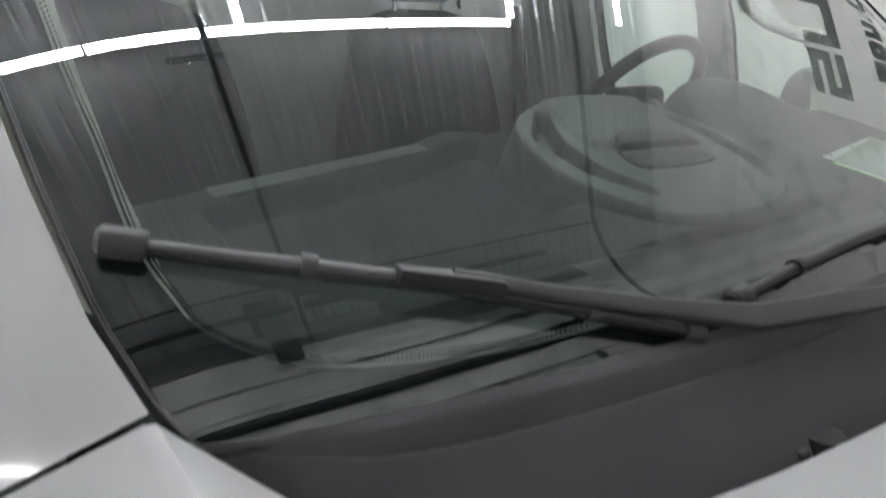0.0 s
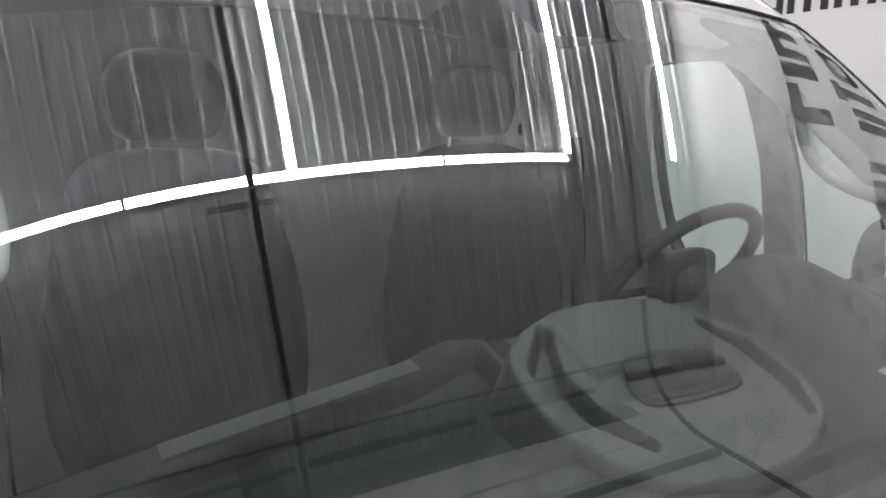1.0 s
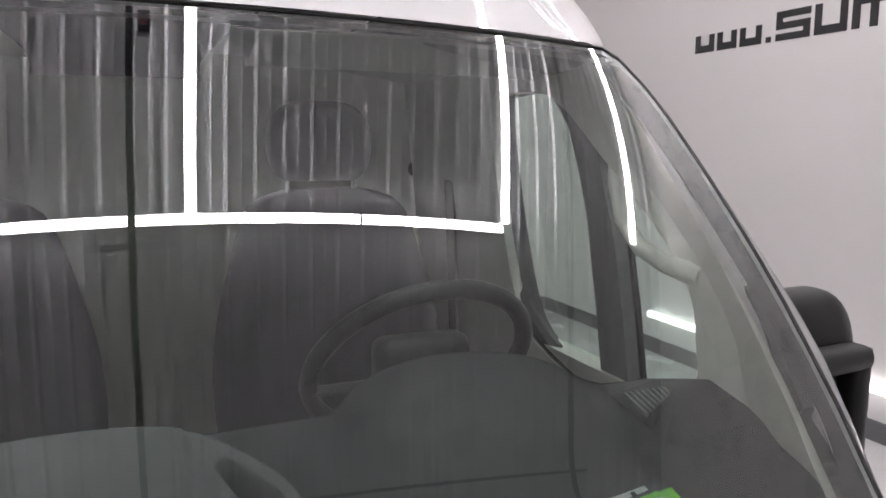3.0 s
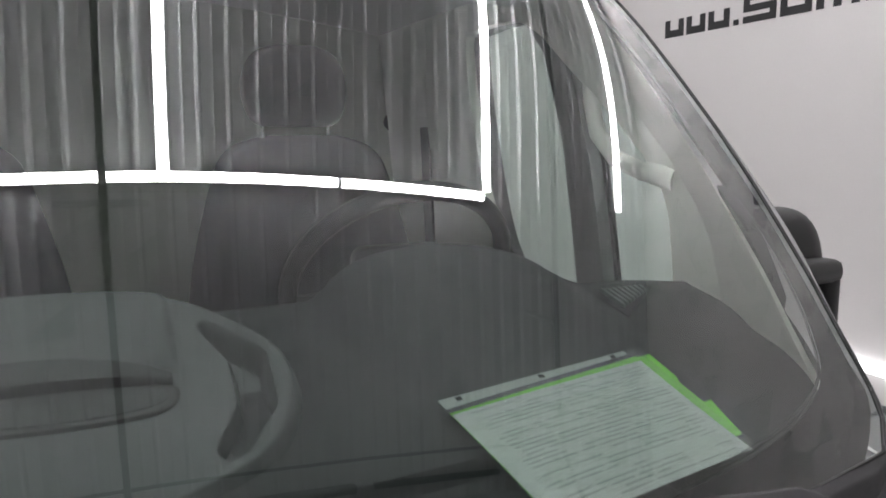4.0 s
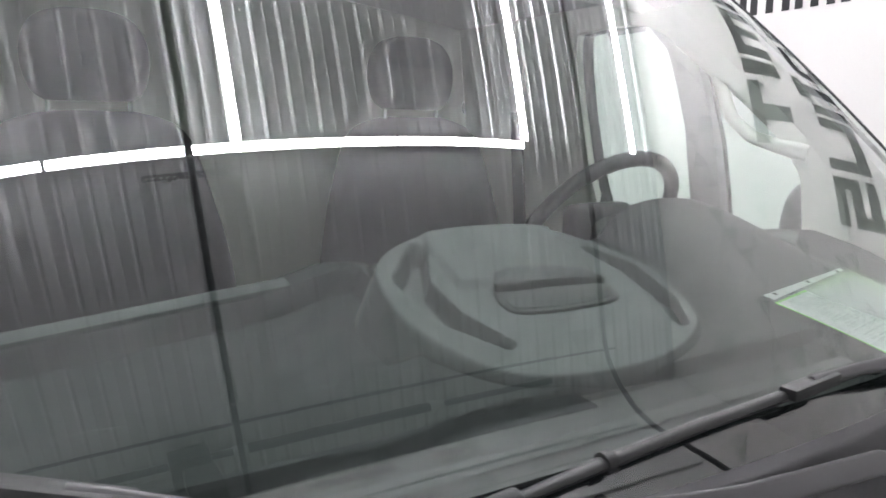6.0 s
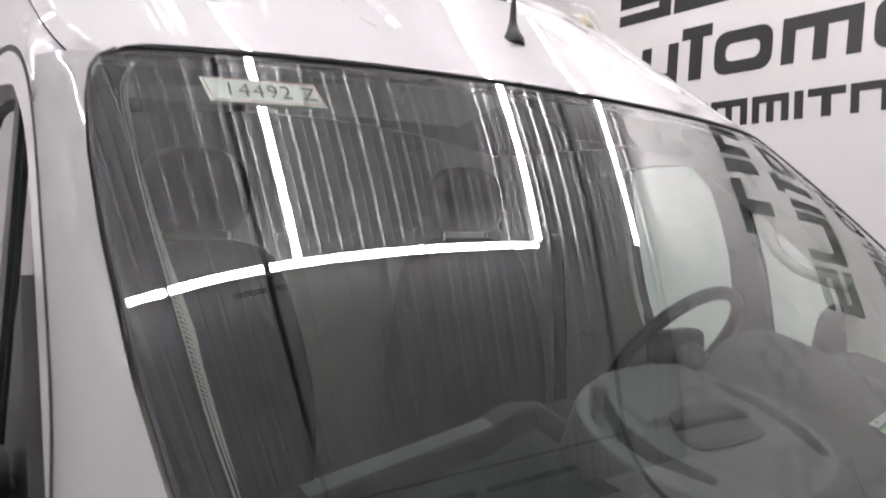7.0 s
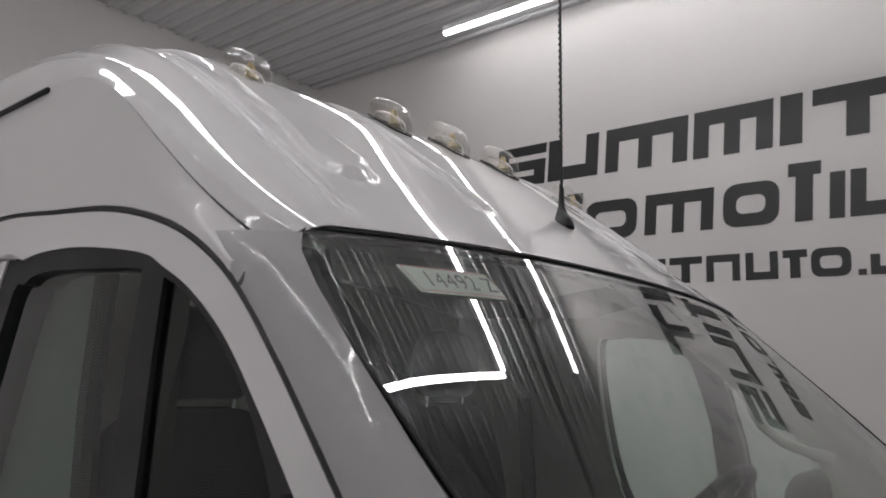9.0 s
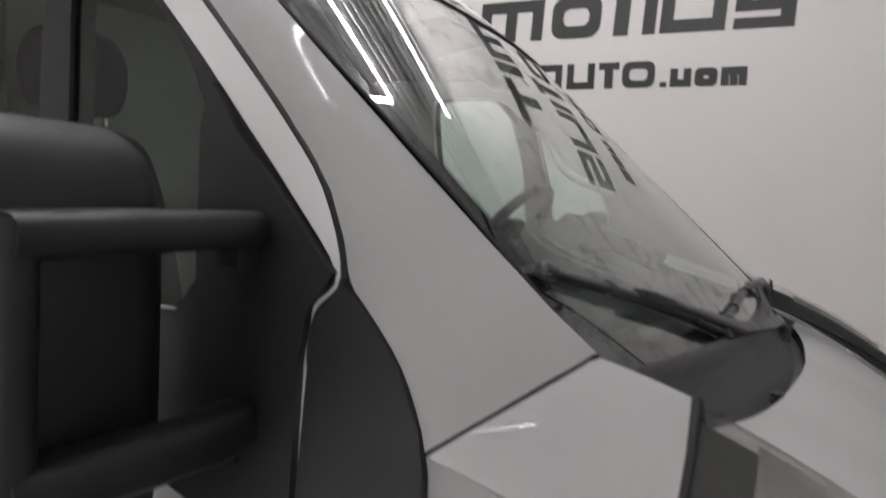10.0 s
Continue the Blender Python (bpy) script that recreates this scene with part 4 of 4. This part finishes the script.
def pod_skirt(share):
    """Flared side of the lid: share 0 at its top edge, 1 where it meets the dash."""
    out = []
    for x, y in POD:
        d = Vector((x - PODC.x, y - PODC.y))
        h = max(0.004, pod_z(y) - 0.006 - dash_z(x, y))
        q = d + d.normalized() * (0.003 + 0.40 * h * share)
        px, py = PODC.x + q.x, min(PODC.y + q.y, 0.965)
        out.append((px, py, (pod_z(y) - 0.006) * (1 - share) + (dash_z(px, py) - 0.006) * share))
    return out


rings = [pod_skirt(1.0), pod_skirt(0.6), pod_skirt(0.2), pod_ring(1.008, -0.006, True), pod_ring(1.0, -0.002, True), pod_ring(0.985, 0.0, True)]
rings += [pod_ring(0.97 * (1 - i / 80), 0.0) for i in range(80)]
part("pod", loft(rings), DASHM, board, "raised centre console lid with side pockets")


def on_pod(pts, lift, h, mat, name, shrink=0.9, tilt=0.0, parent=None):
    o = smooth_outline(pts, 4)
    cx, cy = sum(p[0] for p in pts) / len(pts), sum(p[1] for p in pts) / len(pts)
    rings = [[(cx + (x - cx) * k, cy + (y - cy) * k, pod_z(cy + (y - cy) * k) + lift + d + tilt * (y - cy)) for x, y in o] for k, d in ((1.0, 0.0), (1.0, h * 0.7), (shrink, h))]
    return part(name, loft(rings), mat, parent or board)


on_pod([(-0.155, 0.757), (-0.13, 0.772), (-0.05, 0.768), (0.03, 0.748), (0.045, 0.728), (0.022, 0.703), (-0.055, 0.698), (-0.145, 0.706), (-0.162, 0.728)], -0.004, 0.008, BLACK, "clip_frame", 0.97)
on_pod([(-0.148, 0.753), (-0.127, 0.765), (-0.05, 0.761), (0.026, 0.742), (0.036, 0.727), (0.015, 0.710), (-0.055, 0.705), (-0.14, 0.713), (-0.152, 0.728)], 0.0042, 0.001, DARKM, "clip_recess", 0.99)
on_pod([(-0.146, 0.768), (-0.127, 0.780), (-0.05, 0.776), (0.026, 0.757), (0.034, 0.742), (-0.05, 0.748), (-0.145, 0.752)], 0.004, 0.014, BLACK, "paper_clip", 0.88, 0.15)
# loudspeaker vent at the dash end
vent = part("vent", loft([[(x, y, 1.335 + 0.23 * (y - 0.48) + d) for x, y in ((0.705, 0.835), (0.79, 0.90), (0.82, 0.925), (0.80, 0.955), (0.70, 0.93))] for d in (-0.01, 0.003)]), BLACK, board)
for k in range(8):
    x0 = 0.716 + 0.011 * k
    part("vent_slat", loft([[(x0 + dx, y, 1.335 + 0.23 * (y - 0.48) + d) for dx, y in ((0.0, 0.862 + 0.006 * k), (0.005, 0.865 + 0.006 * k), (0.007, 0.925), (0.002, 0.925))] for d in (0.002, 0.009)]), STRIP, vent)

# steering wheel
WC, WN = Vector((0.47, 1.20, 1.443)), Vector((0.0, 0.80, 0.60)).normalized()
wx = Vector((1, 0, 0))
wy = WN.cross(wx)
ring = [WC + wx * (0.205 * math.cos(2 * math.pi * k / 40)) + wy * (0.205 * math.sin(2 * math.pi * k / 40)) for k in range(41)]
wheel = part("steering_wheel", sweep(ring, 0.017, 10), BLACK, van, "black four-spoke steering wheel")
for ang in (12, 168, 68, 112):
    a = radians(ang)
    part("spoke", sweep([WC - WN * 0.03, WC + (wx * math.cos(a) + wy * math.sin(a)) * 0.2], 0.018, 8, flat=0.5), BLACK, wheel)
part("hub", box(WC - Vector((0.09, 0.04, 0.06)), WC + Vector((0.09, 0.03, 0.06)), 0.03, 4), BLACK, wheel)
part("column", sweep([WC - WN * 0.02, WC - WN * 0.25], 0.06, 12), BLACK, wheel)


# seats
def rounded_slab(cx, w, z0, z1, y0, y1, taper=0.0, lean=0.0, n=12):
    rings = []
    for i in range(n + 1):
        t = i / n
        z = z0 + (z1 - z0) * t
        f = 1 - (2 * abs(t - 0.5)) ** 6 * 0.28
        ww = (w * (1 - taper * t)) * f
        ring = [(cx + px, (y0 + y1) / 2 + lean * t + py, z) for px, py in rrect(ww, (y1 - y0) * f, min(ww, (y1 - y0) * f) * 0.42, 5)]
        rings.append(ring)
    return loft(rings)


def cushion(cx, y0, y1, lean, knots, z0, z1, n=26, depth=0.5):
    """Padded slab with half widths given by height, thin at its rim."""
    rings = []
    for i in range(n + 1):
        t = 0.5 - 0.5 * math.cos(math.pi * i / n)
        z = z0 + (z1 - z0) * t
        hw = curve(z, *knots)
        d = (y1 - y0) * (1 - abs(2 * t - 1) ** 4 * depth)
        rings.append([(cx + px, (y0 + y1) / 2 + lean * t + py, z) for px, py in rrect(2 * hw, d, min(hw * 0.6, d * 0.46), 6)])
    return loft(rings)


for cx, hx in ((-0.452, -0.462), (0.532, 0.508)):
    seat = part("seat", rounded_slab(cx, 0.62, 0.72, 0.95, 1.45, 2.05), FABRIC, van, "dark grey cloth seat with headrest")
    part("backrest", cushion(cx, 2.0, 2.18, 0.06, ((0.85, 0.31), (1.0, 0.345), (1.2, 0.352), (1.36, 0.328), (1.5, 0.292), (1.6, 0.262), (1.655, 0.236), (1.69, 0.19), (1.712, 0.11)), 0.85, 1.712), FABRIC, seat)
    part("headrest", cushion(hx, 2.06, 2.17, 0.0, ((1.737, 0.105), (1.755, 0.13), (1.80, 0.148), (1.85, 0.154), (1.90, 0.145), (1.94, 0.12), (1.958, 0.09), (1.966, 0.06)), 1.737, 1.966, 22, 0.45), FABRIC, seat)
    for d in (-0.098, 0.098):
        part("post", sweep([(hx + d, 2.115, 1.67), (hx + d, 2.115, 1.80)], 0.008, 8), STEEL, seat)
part("bulkhead_hole", sweep([(0.892, 2.334, 1.757), (0.892, 2.341, 1.757)], 0.028, 16), DARKM, van, "small dark grommet in the bulkhead")

# ---- roof marker lights and aerial ----
def roof_at(x, y):
    return roof_height(x, y)


for x, my in ((-0.65, 1.75), (-0.217, 1.735), (0.014, 1.725), (0.257, 1.72), (0.648, 1.70)):
    def shell(a, b, k=1.0, h=0.068):
        th, ph = a * math.pi, b * math.pi
        lx = 0.040 * k * math.copysign(abs(math.cos(th)) ** 0.6, math.cos(th)) * math.sin(ph) ** 0.4
        ly = -0.058 * k * math.copysign(abs(math.cos(ph)) ** 0.7, math.cos(ph))
        up = h * k * math.sin(th) ** 0.6 * math.sin(ph) ** 0.5 * (1.0 + 0.15 * math.cos(ph))
        return Vector((x + lx, my + ly, roof_at(x, my + ly) + 0.004 + up))
    mk = part("marker_light", sheet(shell, 16, 14), LENSCLEAR, van, "clear-lensed roof marker light on dark gasket")
    part("reflector", sheet(lambda a, b: shell(a, b, 0.72, 0.045), 12, 10), FROST, mk)
    edge = [shell(0, k / 14) for k in range(15)] + [shell(1, 1 - k / 14) for k in range(15)]
    part("gasket", sweep(edge, 0.0025, 6), RUBBER, mk)
    part("bulb", sweep([(x, my - 0.015, roof_at(x, my - 0.015) + 0.01), (x, my - 0.01, roof_at(x, my - 0.015) + 0.05)], [0.016, 0.008], 8), AMBER, mk)
aer = part("aerial", sweep([(0.04, 1.36, 2.19), (0.042, 1.364, 2.205), (0.045, 1.37, 2.225), (0.047, 1.373, 2.25), (0.05, 1.375, 2.30)], [0.026, 0.026, 0.017, 0.009, 0.006], 14), BLACK, van, "black flexible roof aerial")
part("mast", sweep([(0.05, 1.375, 2.28), (0.12, 1.43, 2.9), (0.13, 1.44, 3.0)], 0.0035, 8), BLACK, aer)
part("winding", sweep([(0.052 + 0.07 * t / 240 + 0.0042 * math.cos(t * 0.8), 1.377 + 0.055 * t / 240 + 0.0042 * math.sin(t * 0.8), 2.30 + 0.60 * t / 240) for t in range(241)], 0.0018, 5), BLACK, aer)

# ---- wipers ----
def on_glass(x, z, off=0.02):
    return Vector((x, glass_y(x, z) - off * 0.75, z + off * 0.66))


def bar(path, w, h, r=0.3):
    """Flat rounded bar along a path, w across the glass and h off it."""
    path = [Vector(p) for p in path]
    up = Vector((0, -0.75, 0.66))
    ww = w if isinstance(w, (list, tuple)) else [w] * len(path)
    rings = []
    for i, p in enumerate(path):
        d = (path[min(i + 1, len(path) - 1)] - path[max(i - 1, 0)]).normalized()
        sd = d.cross(up).normalized()
        nn = sd.cross(d)
        rings.append([p + sd * a + nn * b for a, b in rrect(ww[i], h, min(ww[i], h) * r, 3)])
    return loft(rings)


def wiper(blade, joint, arm, label, mat):
    """blade: (x, z) on the glass; joint: where the arm meets it; arm: points from the joint to the pivot."""
    pts = [on_glass(x, z, 0.014) for x, z in blade]
    w = part("wiper", sweep(pts, [0.006] + [0.0085] * (len(pts) - 2) + [0.006], 10, flat=0.75), mat, van, label)
    part("rubber", sweep([on_glass(x, z, 0.005) for x, z in blade], 0.004, 6), RUBBER, w)
    d = (pts[1] - pts[0]).normalized()
    part("end_cap", sweep([pts[0] - d * 0.004, pts[0], pts[0] + d * 0.026, pts[0] + d * 0.03], [0.007, 0.0115, 0.0115, 0.009], 10), mat, w)
    e = (pts[-2] - pts[-1]).normalized()
    part("end_cap", sweep([pts[-1], pts[-1] + e * 0.02], 0.010, 10), mat, w)
    for k in (1, len(pts) - 2):
        u = (pts[k + 1] - pts[k - 1]).normalized()
        part("clip", sweep([pts[k] - u * 0.006, pts[k] + u * 0.006], 0.0105, 10), mat, w)
    j = on_glass(*joint, 0.024)
    u = (pts[2] - pts[1]).normalized()
    c = part("connector", box((-0.045, -0.011, -0.010), (0.045, 0.011, 0.004), 0.004, 2), BLACK, w)
    rot = u.to_track_quat("X", "Z").to_matrix()
    off = BASE[van.name]
    for v in c.data.vertices:
        v.co = M(Vector(j) + rot @ Vector((v.co + off - Vector((0, 0, Z0))) / K)) - off
    part("arm", bar([j] + [Vector(q) for q in arm], [0.012, 0.015, 0.018] + [0.026] * (len(arm) - 2), 0.013), WIPERM, w)
    part("pivot_cap", sweep([Vector(arm[-1]) + Vector((0, 0.01, -0.03)), Vector(arm[-1]) + Vector((0, -0.008, 0.022))], [0.020, 0.016], 14), WIPERM, w)


wiper([(-0.925, 1.459), (-0.80, 1.430), (-0.70, 1.406), (-0.58, 1.370), (-0.475, 1.336)], (-0.70, 1.407), [on_glass(-0.62, 1.384, 0.024), on_glass(-0.52, 1.358, 0.026), on_glass(-0.41, 1.333, 0.026), on_glass(-0.17, 1.31, 0.03), (0.05, 0.345, 1.315), (0.12, 0.335, 1.29)], "black wiper arm and blade resting low on the glass", WIPERM)
# this blade's darker colour stands in for the shade on it
wiper([(-0.41, 1.350), (-0.28, 1.359), (-0.15, 1.365), (0.02, 1.368), (0.20, 1.366)], (0.03, 1.370), [on_glass(0.13, 1.368, 0.026), on_glass(0.21, 1.362, 0.030), on_glass(0.42, 1.348, 0.032), (0.553, 0.402, 1.354), (0.578, 0.401, 1.343), (0.66, 0.40, 1.297), (0.765, 0.40, 1.238)], "black cranked wiper arm and shade-darkened blade along the glass foot", BLACK)
# washer nozzles and drain covers on the cowl
for x in (-0.36, 0.42):
    y = rear_y(x) + 0.035
    noz = part("washer_nozzle", sweep([(x, y, 1.20), (x, y - 0.004, 1.235)], [0.028, 0.022], 14), BLACK, van)
    part("jet", box((x - 0.03, y - 0.01, 1.205), (x - 0.045, y + 0.02, 1.23), 0.004), BLACK, noz)

# wiper spindle covers at the cowl ends, on black plates for their shaded wells
for x in (-0.70, 0.60):
    y = rear_y(x) + 0.04
    z = rim_z(x) - 0.012
    cover = part("spindle_cover", loft([[(x + 0.052 * k * math.cos(q * math.pi / 12), y + 0.034 * k * math.sin(q * math.pi / 12), z + h) for q in range(24)] for k, h in ((1.0, -0.02), (1.0, -0.002), (0.85, 0.006), (0.55, 0.011), (0.2, 0.012))]), WIPERM, van, "rounded plastic spindle cover")
    for d in (0.0, 0.022):
        part("stud", sweep([(x + 0.03 + d, y - 0.012 + d * 0.3, z + 0.008), (x + 0.03 + d, y - 0.014 + d * 0.3, z + 0.016)], [0.008, 0.006], 10), WIPERM, cover)
    part("well_shade", loft([[(x + 0.075 * k * math.cos(q * math.pi / 12), y + 0.045 * k * math.sin(q * math.pi / 12), z + h) for q in range(24)] for k, h in ((1.0, -0.012), (1.0, -0.002), (0.85, -0.003))]), RUBBER, cover)

# ---- papers on the dash, label on the glass ----
PC = [Vector(q) for q in ((0.303, 0.663, 1.402), (0.598, 0.698, 1.415), (0.605, 0.498, 1.358), (0.331, 0.460, 1.345))]


def paper_at(a, b, h=0.0):
    """a along the binding edge, b towards the glass."""
    p = PC[0].lerp(PC[1], a).lerp(PC[3].lerp(PC[2], a), b)
    return p + Vector((0, 0, 0.004 * math.sin(3.0 * a + 1.0) * math.sin(2.5 * b) + h))


doc = thing("document_sleeve", PC[3], "printed papers with green card in a clear plastic sleeve", "document")
part("paper", sheet(lambda a, b: paper_at(0.007 + 0.972 * a, 0.135 - 0.02 * a + 0.855 * b + 0.02 * a * b, 0.002), 16, 16, 0.001), PAPER, doc)
part("card", sheet(lambda a, b: paper_at(0.010 + 0.98 * a, 0.105 - 0.05 * a + (0.845 + 0.05 * a) * b, 0.0), 12, 12, 0.001), GREEN, doc, "bright green card")
part("tab", sheet(lambda a, b: paper_at(0.97 + (0.10 - 0.02 * smoothstep(0.55, 0.6, b)) * a, 0.06 + 0.50 * b, -0.0014), 4, 10, 0.001), GREEN, doc, "bright green card edge")
part("tab", sheet(lambda a, b: paper_at(0.97 + 0.125 * a * (1 - 0.45 * b), 0.56 + 0.30 * b, -0.0014), 4, 8, 0.001), GREEN, doc, "bright green card edge")
part("sleeve", sheet(lambda a, b: paper_at(-0.008 + 1.02 * a, 0.02 + 0.98 * b, 0.005), 16, 16, 0.0008), SLEEVE, doc, "clear plastic sleeve")
part("binding_strip", sheet(lambda a, b: paper_at(-0.006 + 0.94 * a, 0.022 + (0.088 - 0.05 * a) * b, 0.0062), 12, 3, 0.0004), STRIPM, doc, "milky punched strip of the sleeve")
for a in (0.07, 0.46, 0.85):
    part("punch_hole", sheet(lambda u, v: paper_at(a - 0.013 + 0.026 * u, 0.042 + 0.036 * v, 0.0078), 3, 3, 0.0003), DARKM, doc)
rng = random.Random(4)
for k in range(27):
    b0 = 0.17 + 0.030 * k + 0.004 * rng.random()
    a0 = 0.07 + 0.04 * rng.random()
    while a0 < 0.86:
        a1 = min(0.93, a0 + 0.05 + 0.16 * rng.random())
        if rng.random() < 0.72:
            part("print_line", sheet(lambda u, v: paper_at(a0 + (a1 - a0) * u, b0 + 0.008 * v, 0.0036), 6, 1, 0.0002), GREYINK, doc)
        a0 = a1 + 0.02
lab = thing("stock_label", screen(-0.75, 0.87), "white paper label with handwritten number on the windscreen", "label")


def label_at(a, b, off=0.0015):
    x = -0.777 + 0.172 * a
    z = 1.937 + 0.042 * b + 0.004 * a
    return Vector((x, glass_y(x, z) - off, z + off))


part("paper", sheet(lambda a, b: label_at(a, b), 8, 3, 0.0006), LABELM, lab)
for a0, a1, b0, b1 in ((0.02, 0.98, 0.04, 0.07), (0.02, 0.98, 0.93, 0.96), (0.02, 0.028, 0.07, 0.93), (0.972, 0.98, 0.07, 0.93)):
    part("border", sheet(lambda u, v: label_at(a0 + (a1 - a0) * u, b0 + (b1 - b0) * v, 0.003), 8, 1, 0.0003), REDINK, lab)
# handwriting
tx = bpy.data.curves.new("digits", "FONT")
tx.body, tx.size, tx.shear, tx.space_character = "14492 Z", 1.0, 0.25, 1.15
tob = new("digits", tx)
bpy.context.view_layer.update()
tme = bpy.data.meshes.new_from_object(tob.evaluated_get(bpy.context.evaluated_depsgraph_get()))
bpy.data.objects.remove(tob)
xs = [v.co.x for v in tme.vertices]
ys = [v.co.y for v in tme.vertices]
bm = bmesh.new()
bm.from_mesh(tme)
bmesh.ops.subdivide_edges(bm, edges=bm.edges[:], cuts=1)
for v in bm.verts:
    a = 0.17 + 0.80 * (v.co.x - min(xs)) / (max(xs) - min(xs))
    b = 0.22 + 0.56 * (v.co.y - min(ys)) / (max(ys) - min(ys))
    v.co = label_at(a, b, 0.0032)
part("writing", bm, INK, lab, "handwritten black digits", smooth=False)
